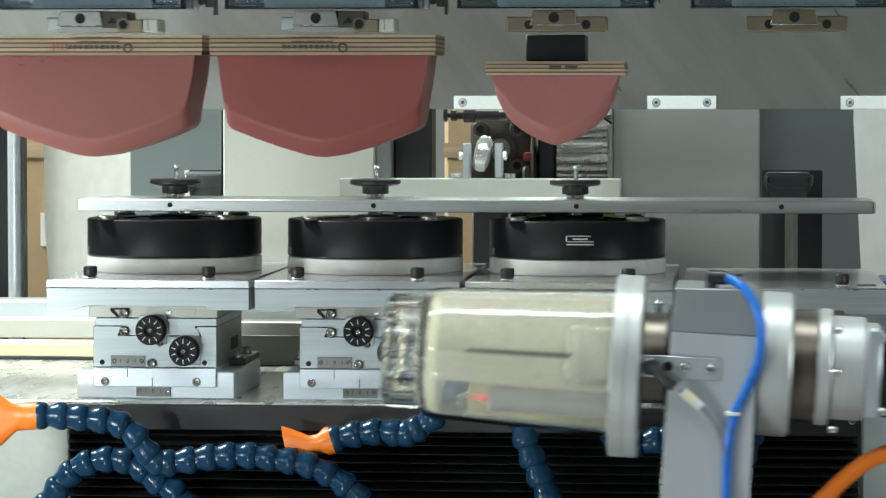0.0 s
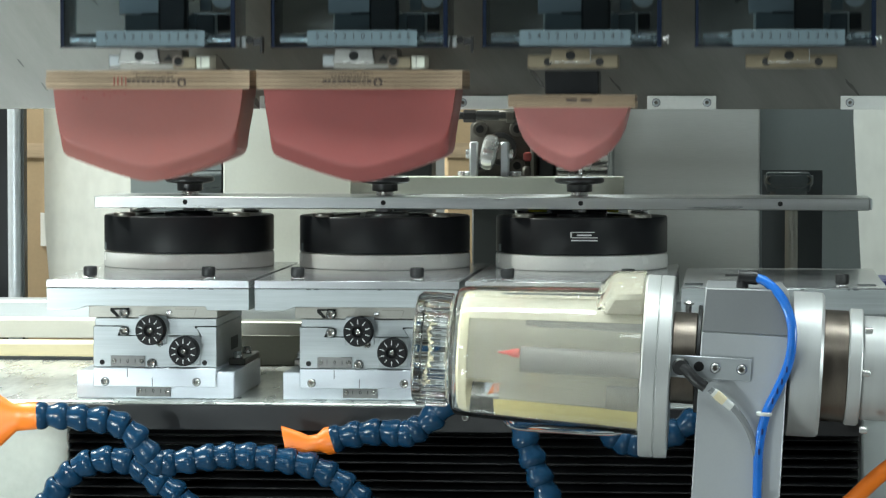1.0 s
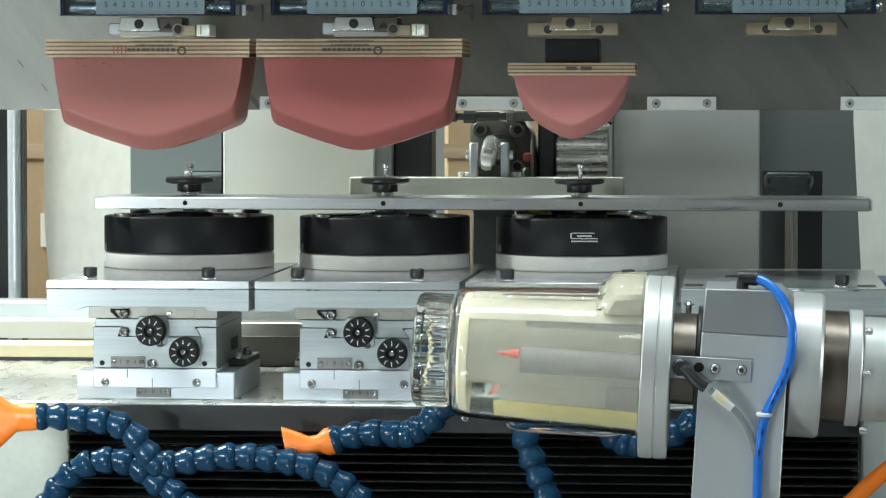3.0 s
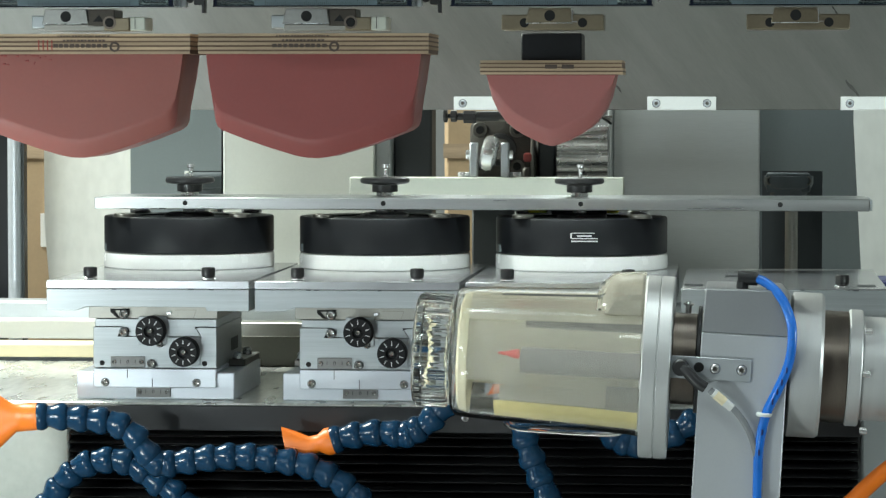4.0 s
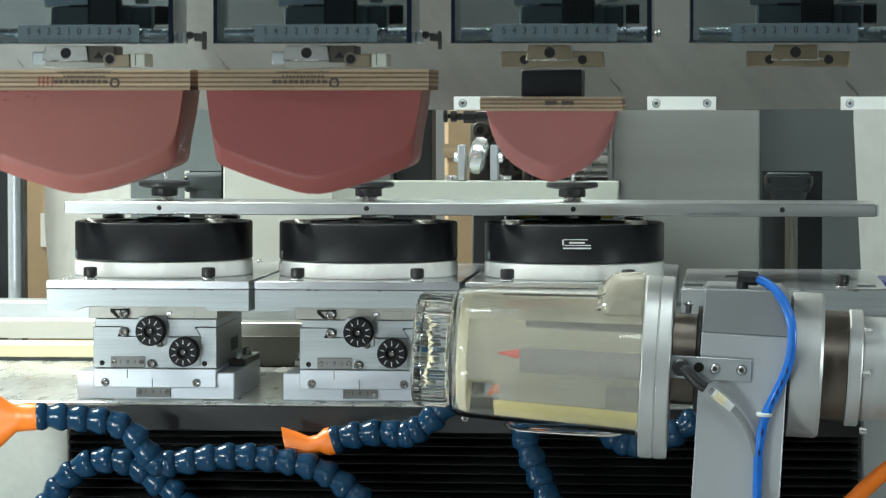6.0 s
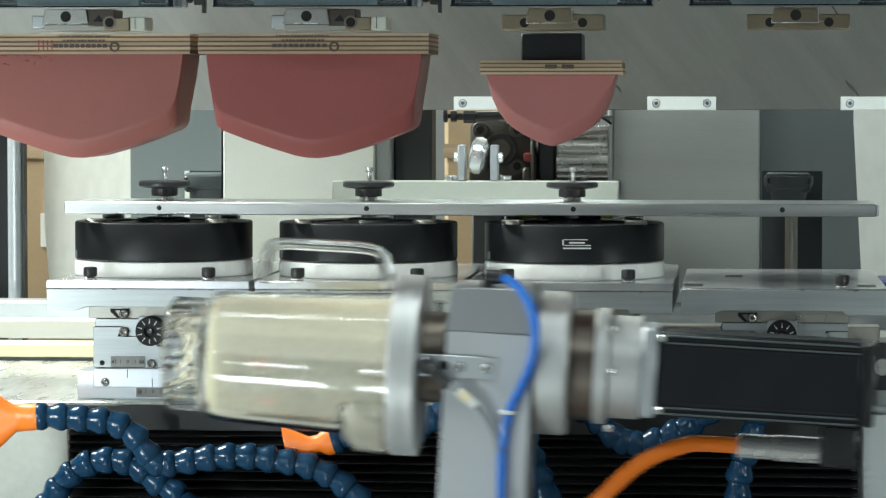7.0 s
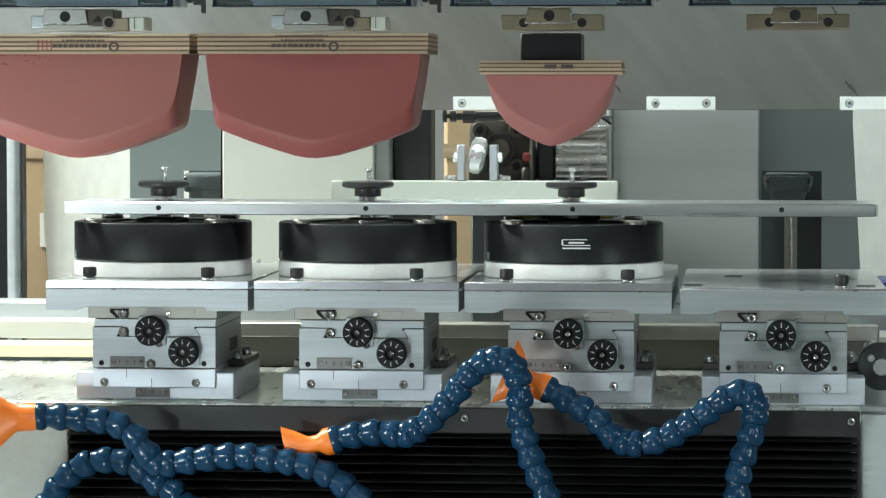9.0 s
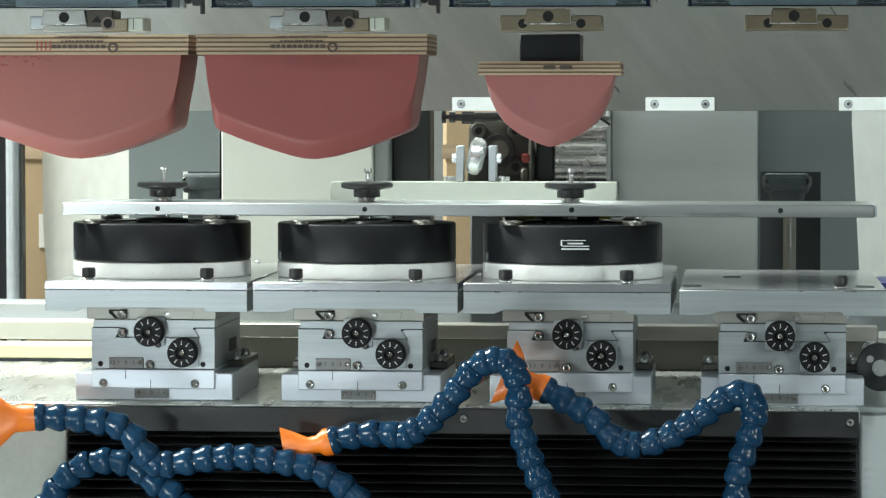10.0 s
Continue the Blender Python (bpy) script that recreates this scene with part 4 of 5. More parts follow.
def loft(poly, y0, y1, rise, reach, low):
    """A body whose outline is drawn out along y; below the height low its lip is chamfered at both ends."""
    mid = sum(a for a, _ in poly) / len(poly)
    bm = bmesh.new()
    rings = []
    ends = ((0.0, 1.16, 0.982), (0.05, 1.0, 0.985), (0.14, 0.86, 0.987), (0.50, 0.42, 0.993), (0.75, 0.19, 0.997), (0.92, 0.05, 1.0), (1.0, 0.0, 1.0))
    for y, up, wide in [(y0 + reach * e, u, w) for e, u, w in ends] + [(y1 - reach * e, u, w) for e, u, w in ends[::-1]]:
        ring = []
        for a, b in poly:
            k = min(1.0, max(0.0, (low + 0.020 - b) / 0.025))
            ring.append(bm.verts.new((mid + (a - mid) * (1 + (wide - 1) * min(1.0, k + 0.3)), y, b + rise * up * k)))
        rings.append(ring)
    n = len(poly)
    high = sum(v.co.z for v in rings[0]) / n
    for end, where in ((rings[0], 0), (rings[-1], len(rings) + 1)):
        rings.insert(where, [bm.verts.new((mid + (v.co.x - mid) * 0.985, v.co.y, high + (v.co.z - high) * 0.985)) for v in end])
    for p, q in zip(rings, rings[1:]):
        for k in range(n):
            bm.faces.new((p[k], p[(k + 1) % n], q[(k + 1) % n], q[k]))
    bm.faces.new(rings[0][::-1])
    bm.faces.new(rings[-1])
    bmesh.ops.recalc_face_normals(bm, faces=bm.faces[:])
    for f in bm.faces:
        f.smooth = len(f.verts) == 4
    return bm


def roof_pad(i, x):
    """A broad pad: straight flanks, a blunt roof below. Origin as its head's hole height."""
    p = thing("printing_pad", "broad pink silicone printing pad glued to a plywood block", "printing pad", "printing pads", Matrix.Translation((x, 0, 0)))
    y0, y1 = PAD_FRONT, PAD_FRONT + 0.105
    wood = part("wood_block", box(-0.1160, 0.1160, y0 + 0.001, y1 - 0.001, -0.0362, -0.0163), PLY_DARK, p, "layered plywood block")
    ply_block(wood, -0.1170, 0.1170, y0, y1, -0.0364, -0.0161, 9)
    poly = [(-0.1090, -0.0366), (-0.1062, -0.062), (-0.1030, -0.090), (-0.1010, -0.1040), (-0.0990, -0.1092), (-0.0945, -0.1130), (-0.070, -0.1225), (-0.045, -0.1310), (-0.020, -0.1385), (-0.008, -0.1408), (0.004, -0.1412), (0.016, -0.1395),
            (0.045, -0.1312), (0.070, -0.1225), (0.0925, -0.1135), (0.0975, -0.1095), (0.0998, -0.1040), (0.1015, -0.090), (0.1055, -0.062), (0.1090, -0.0366)]
    bm = loft(poly, y0 + 0.002, y1 - 0.002, 0.0165, 0.013, -0.100)
    part("silicone", mesh_of("silicone", bm, SILICONE_RED if i else SILICONE, crease=30), None, p, "pink silicone body with a blunt ridge")
    cx = -0.041 if i else -0.023
    stamp_bars(wood, cx, y0 - 0.0002, -0.0362, (*((0.004 + 0.0030 * k, 0.0170, 0.0022 if k % 4 else 0.0014, 0.0013) for k in range(18)), *((0.010 + 0.0036 * k, 0.0122, 0.0028 if k % 3 else 0.0020, 0.0020) for k in range(12)), *((0.0056 * k, 0.0062, 0.0038 if k % 3 else 0.0046, 0.0036) for k in range(10))))
    part("stamp_ring", lathe([(0.0030, 0), (0.0052, 0), (0.0052, 0.0004), (0.0030, 0.0004), (0.0030, 0)], seg=24), STAMP, wood, "round black stamp", Matrix.Translation((cx + 0.0625, y0 - 0.0001, -0.0292)) @ FACE)
    if i == 0:
        rng = random.Random(5)
        for k in range(16):
            a, b = -0.082 + 0.058 * rng.random() ** 1.4, -0.0385 - 0.010 * rng.random() ** 2
            part("red_smudge", box(a, a + 0.0012 + 0.003 * rng.random(), y0 + 0.0014, y0 + 0.0022, b, b + 0.0006 + 0.0011 * rng.random(), 0.0003), RED_SMUDGE, p, "" if k else "small red smudge")
        for k in range(4):
            part("red_mark", box(-0.0385 + k * 0.0045, -0.0375 + k * 0.0045, y0 - 0.0006, y0, -0.0325, -0.0225), RED_PEN, wood, "red pen mark")
    return p


def dome_pad(x):
    """The smaller pad, whose outline is a rounded arch."""
    p = thing("printing_pad", "small rounded pink silicone printing pad on a plywood block", "printing pad", "printing pads", Matrix.Translation((x, 0, 0)))
    y0, y1 = PAD_FRONT, PAD_FRONT + 0.085
    part("spacer", box(-0.0300, 0.0300, y0 + 0.005, y1 - 0.01, -0.0432, -0.0163, 0.001), BLACK, p, "black spacer block")
    wood = part("wood_block", box(-0.0705, 0.0705, y0 + 0.001, y1 - 0.001, -0.0570, -0.0434), PLY_DARK, p, "layered plywood block")
    ply_block(wood, -0.0718, 0.0718, y0, y1, -0.0572, -0.0433, 7)
    half = [(0.0640, -0.0574), (0.0608, -0.0720), (0.0585, -0.0810), (0.0530, -0.0930), (0.0446, -0.1044), (0.0370, -0.1112), (0.0282, -0.1170), (0.0170, -0.1228), (0.0070, -0.1270), (0.0020, -0.1284)]
    poly = half + [(-a * 1.02, b) for a, b in half[::-1]]
    bm = loft(poly[::-1], y0 + 0.002, y1 - 0.002, 0.015, 0.013, -0.085)
    part("silicone", mesh_of("silicone", bm, SILICONE_PALE, crease=30), None, p, "pale pink silicone dome")
    stamp_bars(wood, -0.006, y0 - 0.0002, -0.0515, ((0.0, 0, 0.012, 0.0040), (0.0165, 0, 0.012, 0.0040)))
    return p


pads = [roof_pad(0, -0.0100), roof_pad(1, 0.2305), dome_pad(0.4690)]


# ---- the holder with the clear jar ----
UNIT = Vector((0.5765, -0.32, 0.0625))
LEAN = 3.0
holder = thing("jar_holder", "silver grey holder arm with a black servo motor, carrying the jar", "jar holder")
chuck = part("chuck", lathe([(0, -0.0165), (0.0905, -0.0165), (0.0918, -0.0152), (0.0918, -0.0028), (0.0908, -0.0020), (0.0908, -0.0016), (0.0918, -0.0008), (0.0918, 0.0107), (0.0905, 0.0120), (0, 0.0120)], (0, 0, 0), "x", 64), SPUN, holder, "turned aluminium chuck flange")
for k in range(3):
    a = k * 2 * math.pi / 3 + math.pi
    part("jaw_rod", rod(0.0130, -0.052 if k == 1 else -0.137, -0.0166, (0, 0.047 * math.cos(a), 0.003 + 0.047 * math.sin(a)), "x", 20), JAW_GREY, chuck, "grey jaw rod")
    if k != 1:
        part("jaw_tip", lathe([(0, -0.160), (0.0012, -0.1590), (0.0024, -0.149), (0.0042, -0.1450), (0.0046, -0.1385), (0, -0.1372)], (0, 0.050 * math.cos(a), 0.009 + 0.050 * math.sin(a)), "x", 16), RED_INK, chuck, "red tip")
part("shaft", join(rod(0.046, 0.0122, 0.036, (0, 0, 0.010), "x", 40), rod(0.050, 0.0362, 0.042, (0, 0, 0.010), "x", 40)), BRONZE, holder, "brownish turned shaft")
part("index_pin", join(rod(0.003, 0.052, 0.068, (0.026, 0, 0), seg=14), rod(0.0055, 0.064, 0.0665, (0.026, 0, 0), seg=14)), STEEL, holder)
part("arm", prism([(0.0408, 0.0431), (0.1262, 0.0431), (0.1265, -0.65), (0.0360, -0.65)][::-1], -0.075, 0.055, 0.0012), ARM_GREY, holder)
part("arm_head", prism([(0.0425, 0.0862), (0.1180, 0.0885), (0.1255, 0.080), (0.1262, 0.0434), (0.0408, 0.0434)][::-1], -0.075, 0.055, 0.0012), ROBOT_GREY, holder, "darker grey arm head")
part("shaft_collar", rod(0.0540, 0.0362, 0.0402, (0, 0, 0.010), "x", 40), BLACK_PLASTIC, holder, "black collar")
part("disc", lathe([(0, 0.1282), (0.068, 0.1282), (0.0725, 0.130), (0.0725, 0.158), (0.070, 0.161), (0, 0.161)], (0, 0, 0.011), "x", 64), SPUN, holder, "turned aluminium disc")
part("waist", rod(0.0560, 0.1612, 0.186, (0, 0, 0.011), "x", 48), BRONZE, holder, "brownish turned waist")
part("ring", rod(0.0585, 0.1862, 0.2000, (0, 0, 0.011), "x", 48, 0.0015), SPUN, holder)
part("adapter", rod(0.0520, 0.2002, 0.2330, (0, 0, 0.011), "x", 48, 0.0015), SPUN, holder)
for sz in (0.052, 0.010, -0.046):
    part("clamp_bolt", rod(0.0035, 0.2002, 0.208, (0, -0.0545, sz), "x", 12), STEEL, holder)
mot = part("motor", box(0.2492, 0.4520, -0.050, 0.010, -0.0315, 0.0530, 0.003), MOTOR_BLACK, holder, "black servo motor")
part("end_cap", box(0.4522, 0.4645, -0.049, 0.009, -0.0305, 0.0520, 0.002), BLACK_PLASTIC, mot)
# fins coloured grey on the black motor to draw their edge highlights
for sz in (0.0490, 0.0420, -0.0225, -0.0285):
    part("fin", box(0.256, 0.448, -0.0522, -0.0498, sz - 0.0010, sz + 0.0010, 0.0005), BEARING, mot)
part("motor_face", box(0.2332, 0.2490, -0.052, 0.030, -0.0340, 0.0560, 0.003), ALU_DULL, mot, "aluminium motor face")
for sz in (0.0465, -0.0255):
    for sy in (-0.044,):
        part("bolt", rod(0.004, 0.2491, 0.256, (0, sy - (0.007 if sy < 0 else -0.007), sz), "x", 12), STEEL, mot)
for sz in (0.0455, 0.0380, -0.0185):
    part("groove", box(0.256, 0.448, -0.0508, -0.0495, sz - 0.001, sz + 0.001), HOLE_SHADE, mot)
plug = part("plug", box(0.4150, 0.4520, -0.030, 0.010, -0.0740, -0.0317, 0.003), BLACK_PLASTIC, mot, "black connector socket")
part("connector", join(rod(0.0125, 0.3330, 0.3700, (0, 0, -0.061), "x", 24), rod(0.0135, 0.3702, 0.4150, (0, 0, -0.061), "x", 24)), STEEL, mot, "steel cable connector")
part("cable", tube([(0.333, 0, -0.061), (0.300, -0.002, -0.061), (0.2797, -0.005, -0.0635), (0.240, -0.01, -0.082), (0.2042, -0.015, -0.1157), (0.165, -0.01, -0.165), (0.14, 0.0, -0.25), (0.135, 0.01, -0.40)], 0.0085), ORANGE, mot, "orange power cable")
tab = part("sensor_plate", box(0.0126, 0.0914, -0.0785, -0.0766, -0.0080, 0.0140, 0.0006), ALU_DULL, holder, "aluminium sensor plate", Matrix.Translation((0, 0, 0.005)))
part("slot", rod(0.005, 0, 0.002, (0.040, -0.0795, 0.004), "y", 16), HOLE_SHADE, tab)
for bx in (0.0560, 0.0820):
    part("screw", socket_screw(0.0048, 0.003, STEEL), None, tab, m=Matrix.Translation((bx, -0.0785, 0.0035)) @ FACE)
part("sensor", tube([(0.024, -0.086, 0.004), (0.030, -0.088, 0.000), (0.038, -0.089, -0.008), (0.0500, -0.088, -0.0150)], 0.0058), BLACK_PLASTIC, holder, "black angled sensor plug", Matrix.Translation((0, 0, 0.004)))
part("sensor_head", rod(0.0085, -0.006, 0.004, (0.0225, -0.0845, 0.0085), "y", 20, 0.002), BLACK_PLASTIC, holder)
lead = part("sensor_lead", tube([(0.0520, -0.088, -0.0120), (0.0746, -0.087, -0.0277), (0.0900, -0.086, -0.046), (0.0994, -0.085, -0.0681), (0.1045, -0.084, -0.095), (0.1060, -0.084, -0.130), (0.107, -0.084, -0.30)], 0.0034), CABLE_GREY, holder, "grey sensor cable")
part("cable_tag", tube([(0.0555, -0.088, -0.0140), (0.0800, -0.087, -0.0325)], 0.0044, 0.012), WHITE_PAINT, lead, "white cable tag")
part("tag_patch", tube([(0.0580, -0.0885, -0.0160), (0.0680, -0.0882, -0.0236)], 0.0047, 0.0115), BOARD, lead)
air = part("air_tube", tube([(0.0870, -0.060, 0.0985), (0.1000, -0.066, 0.0955), (0.1150, -0.075, 0.0830), (0.1250, -0.082, 0.0650), (0.1291, -0.086, 0.0450), (0.1270, -0.086, 0.0180), (0.1180, -0.085, -0.0080), (0.1080, -0.085, -0.0324), (0.1030, -0.085, -0.0650), (0.1035, -0.084, -0.1000), (0.1045, -0.084, -0.1400), (0.105, -0.084, -0.30)], 0.0048), TUBE_BLUE, holder, "bright blue air tube")
part("fitting", join(rod(0.0070, -0.014, 0.006, (0.0870, -0.060, 0.0980), "x", 16), rod(0.006, 0.084, 0.096, (0.0780, -0.060, 0), seg=16)), BLACK_PLASTIC, holder, "black elbow fitting")
for px, pz in ((0.1288, 0.040), (0.1255, 0.012), (0.1215, 0.0), (0.1175, -0.0095), (0.1135, -0.0195), (0.1052, -0.050), (0.1032, -0.070)):
    part("print_bar", box(px - 0.0008, px + 0.0008, -0.0908, -0.0900, pz - 0.0028, pz + 0.0028), NAVY, air)
for z in (-0.0330, -0.1210):
    part("cable_tie", rod(0.0078, -0.0018, 0.0018, (0.106, -0.085, z), "z", 14), WHITE_PAINT, air, "white cable tie")

jar = thing("blender_jar", "clear plastic jar with ribbed cap and cloudy yellowish lining held sideways", "jar")
SH = 0.004


def glass_part(name, bm, parent, label="", m=None):
    """Thick clear plastic that lets daylight through to what it holds."""
    bmesh.ops.remove_doubles(bm, verts=bm.verts[:], dist=1e-6)
    bmesh.ops.recalc_face_normals(bm, faces=bm.faces[:])
    ob = part(name, bm, GLASS, parent, label, m)
    ob.visible_shadow = False
    return ob


def fluted(profile, teeth, depth, at=(0, 0, 0), seg=112):
    """A ring round the x axis whose outer points are scalloped."""
    bm = bmesh.new()
    rings = []
    for r, h, k in profile:
        ring = []
        for q in range(seg):
            a = 2 * math.pi * q / seg
            rr = r + depth * k * max(-0.4, math.cos(teeth * a))
            ring.append(bm.verts.new((at[0] + h, at[1] + rr * math.cos(a), at[2] + rr * math.sin(a))))
        rings.append(ring)
    for p, q in zip(rings, rings[1:] + rings[:1]):
        for k in range(seg):
            bm.faces.new((p[k], p[(k + 1) % seg], q[(k + 1) % seg], q[k])).smooth = True
    return bm


glass_part("shell", lathe([(0, -0.2085), (0.0550, -0.2085), (0.0615, -0.2065), (0.0650, -0.2020), (0.0664, -0.1900), (0.0720, -0.0600), (0.0735, -0.0300), (0.0750, -0.0168), (0.0708, -0.0168), (0.0697, -0.0500), (0.0632, -0.1850), (0.0625, -0.1980), (0.0600, -0.2030), (0.0540, -0.2055), (0, -0.2055)], (0, 0, SH), "x", 72), jar, "thick clear wall")


def wall_piece(a0, a1, x0, x1, r0, r1, steps=24):
    bm = bmesh.new()
    rows = [[bm.verts.new((x, -r * math.cos(a), SH + r * math.sin(a))) for x, r in ((x0, r0), ((x0 + x1) / 2, (r0 + r1) / 2), (x1, r1))] for a in (radians(a0 + (a1 - a0) * k / steps) for k in range(steps + 1))]
    for p, q in zip(rows, rows[1:]):
        for k in range(2):
            bm.faces.new((p[k], p[k + 1], q[k + 1], q[k])).smooth = True
    return bm


for a0, a1, film in ((37, 64, MILK_SOFT), (64, 124, THIN), (124, 143, MILK_SOFT)):
    part("lining", wall_piece(a0, a1, -0.190, -0.018, 0.0612, 0.0682, 10), film, jar, "cloudy yellowish lining")
part("lining", wall_piece(234, 318, -0.162, -0.018, 0.0622, 0.0682), MILK_DEEP, jar, "cloudy yellowish lining")
part("lining", wall_piece(143, 216, -0.190, -0.018, 0.0605, 0.0675), CLOUD, jar, "faintly cloudy lining")
part("lining", wall_piece(216, 234, -0.162, -0.018, 0.0620, 0.0675, 4), CLOUD, jar, "faintly cloudy lining")
part("lining", wall_piece(-21, 37, -0.190, -0.018, 0.0605, 0.0675), HAZE, jar, "faintly cloudy lining")
part("lining", wall_piece(-42, -21, -0.162, -0.018, 0.0620, 0.0675, 4), HAZE, jar, "faintly cloudy lining")
part("bottom_lining", lathe([(0.030, -0.2010), (0.0520, -0.2005), (0.0585, -0.1980), (0.0608, -0.1940), (0.0612, -0.1900)], (0, 0, SH), "x", 48), MILK, jar, "cloudy yellowish bottom")
cap = glass_part("cap", fluted([(0.0420, -0.2430, 0), (0.0530, -0.2440, 0.7), (0.0556, -0.2430, 1), (0.0562, -0.2415, 1), (0.0562, -0.2130, 1), (0.0552, -0.2112, 1), (0.0530, -0.2105, 0.7), (0.0470, -0.2105, 0), (0.0470, -0.2360, 0), (0.0420, -0.2380, 0)], 14, 0.0022, (0, 0, SH)), jar, "clear fluted cap end")
glass_part("rim", fluted([(0.0485, -0.2462, 0), (0.0530, -0.2462, 0), (0.0545, -0.2452, 0), (0.0530, -0.2447, 0), (0.0485, -0.2447, 0)], 14, 0.0, (0, 0, SH), 64), cap)
TIP = Matrix.Rotation(radians(22), 4, "X")
part("spout", prism([(-0.0590, 0.066), (-0.0480, 0.0868), (-0.0174, 0.0898), (-0.0174, 0.066)], -0.0265, 0.0265, 0.003), MILK_SOFT, jar, "cloudy spout", TIP)
glass_part("spout_shell", prism([(-0.0660, 0.0720), (-0.0500, 0.0895), (-0.0169, 0.0925), (-0.0169, 0.0765)], -0.030, 0.030, 0.003, 2), jar, "clear spout wall", TIP)
glass_part("handle", tube([(-0.030, 0.0, -0.0765), (-0.033, 0.0, -0.098), (-0.045, 0.0, -0.116), (-0.105, 0.0, -0.118), (-0.148, 0.0, -0.116), (-0.156, 0.0, -0.100), (-0.158, 0.0, -0.0705)], 0.0065), jar, "clear handle", Matrix.Rotation(radians(49), 4, "X"))
part("print_line", wall_piece(64, 67, -0.160, -0.052, 0.0682, 0.0728, 4), DARK_PAINT, jar, "thin dark line")


# ---- coolant hoses ----
def hose(points, nozzle, label):
    """A chain of ball segments along a curve, with an orange nozzle at its head (tip, spread) or none."""
    h = thing("air_hose", label, "hose", "jointed air hoses")
    last, run = None, 0.0
    for p, d in smooth_path(points, 0.001):
        run += 0.001
        if last is None or run >= 0.0215 or (run >= 0.0115 and last.angle(d) > 0.33):
            part("segment", SEGMENT, None, h, m=Matrix.Translation(p) @ d.to_track_quat("Z", "Y").to_matrix().to_4x4())
            last, run = d, 0.0
    return h


SEGMENT = mesh_of("segment", lathe([(0.0085, -0.0135), (0.0115, -0.0130), (0.0117, -0.0100), (0.0122, -0.0074), (0.0132, -0.0048), (0.0144, -0.0020), (0.0151, 0.0005), (0.0154, 0.0028), (0.0151, 0.0052), (0.0143, 0.0073), (0.0132, 0.0089), (0.0123, 0.0097), (0.0116, 0.0095), (0.0100, 0.0080)], seg=28), HOSE_BLUE)


def flare(hose_thing, base, toward, up, length, wide, thick, slant=0.0, waist=0.0120):
    """A flat fan-shaped nozzle: round collar, then a flattened mouth."""
    d = (Vector(toward) - Vector(base)).normalized()
    u = Vector(up)
    u = (u - d * u.dot(d)).normalized()
    v = d.cross(u)
    bm = bmesh.new()
    rings = []
    for s, a, b in ((0.0, 0.0120, 0.0120), (0.0, 0.0150, 0.0150), (0.008, 0.0152, 0.0152), (0.016, max(waist, 0.0095), 0.0110), (0.026, waist, 0.0085), (0.026 + (length - 0.026) * 0.5, wide * 0.72, thick), (length, wide, thick * 0.6), (length, wide * 0.9, thick * 0.35), (length * 0.8, wide * 0.6, thick * 0.2)):
        rings.append([bm.verts.new(Vector(base) + d * (s + (slant * math.cos(t) * s / length if s > 0.02 else 0)) + u * a * math.cos(t) + v * b * math.sin(t)) for t in (2 * math.pi * k / 28 for k in range(28))])
    for p, q in zip(rings, rings[1:]):
        for k in range(28):
            bm.faces.new((p[k], p[(k + 1) % 28], q[(k + 1) % 28], q[k])).smooth = True
    bmesh.ops.recalc_face_normals(bm, faces=bm.faces[:])
    return part("nozzle", bm, ORANGE, hose_thing, "orange fan nozzle")


def at(y, pts):
    return [(a, y[0] + (y[1] - y[0]) * k / (len(pts) - 1), b) for k, (a, b) in enumerate(pts)]


BLUE = "dark blue jointed air hose with orange fan nozzle before the bellows"
ha = hose(at((-0.13, -0.10), [(-0.1010, -0.0130), (-0.075, -0.0135), (-0.0440, -0.0160), (-0.0160, -0.0210), (0.0052, -0.0360), (0.0158, -0.0520), (0.029, -0.0645), (0.054, -0.0625), (0.0905, -0.0575), (0.1207, -0.0560), (0.1575, -0.0600), (0.1938, -0.0668), (0.2241, -0.0824), (0.2488, -0.1037), (0.2643, -0.1313), (0.27, -0.20), (0.27, -0.30)]), None, BLUE)
flare(ha, (-0.1010, -0.13, -0.0125), (-0.20, -0.13, -0.0225), (0.1, 0, 1), 0.062, 0.040, 0.013, 0.0, 0.0150)
hose(at((-0.075, -0.075), [(-0.125, -0.20), (-0.1136, -0.1361), (-0.1008, -0.111), (-0.0817, -0.0858), (-0.0565, -0.07), (-0.0251, -0.0666), (-0.0001, -0.0756), (0.0187, -0.0909), (0.0436, -0.1062), (0.0623, -0.1339), (0.07, -0.20)]), None, "dark blue jointed air hose arched in front of the bellows")
hc = hose(at((-0.10, -0.13), [(0.218, -0.0385), (0.2427, -0.0328), (0.2736, -0.0295), (0.2983, -0.0311), (0.3229, -0.0167), (0.3475, 0.0081), (0.370, 0.037), (0.3880, 0.0500), (0.4070, 0.0505), (0.4185, 0.0390), (0.4222, 0.0200), (0.4230, -0.0127), (0.4315, -0.0432), (0.4435, -0.0738), (0.4549, -0.1013), (0.461, -0.1288), (0.465, -0.20), (0.465, -0.30)]), None, BLUE)
flare(hc, (0.218, -0.10, -0.0392), (0.160, -0.098, -0.0520), (-0.2, 0.1, 1), 0.054, 0.0265, 0.008, 0.0, 0.0100)
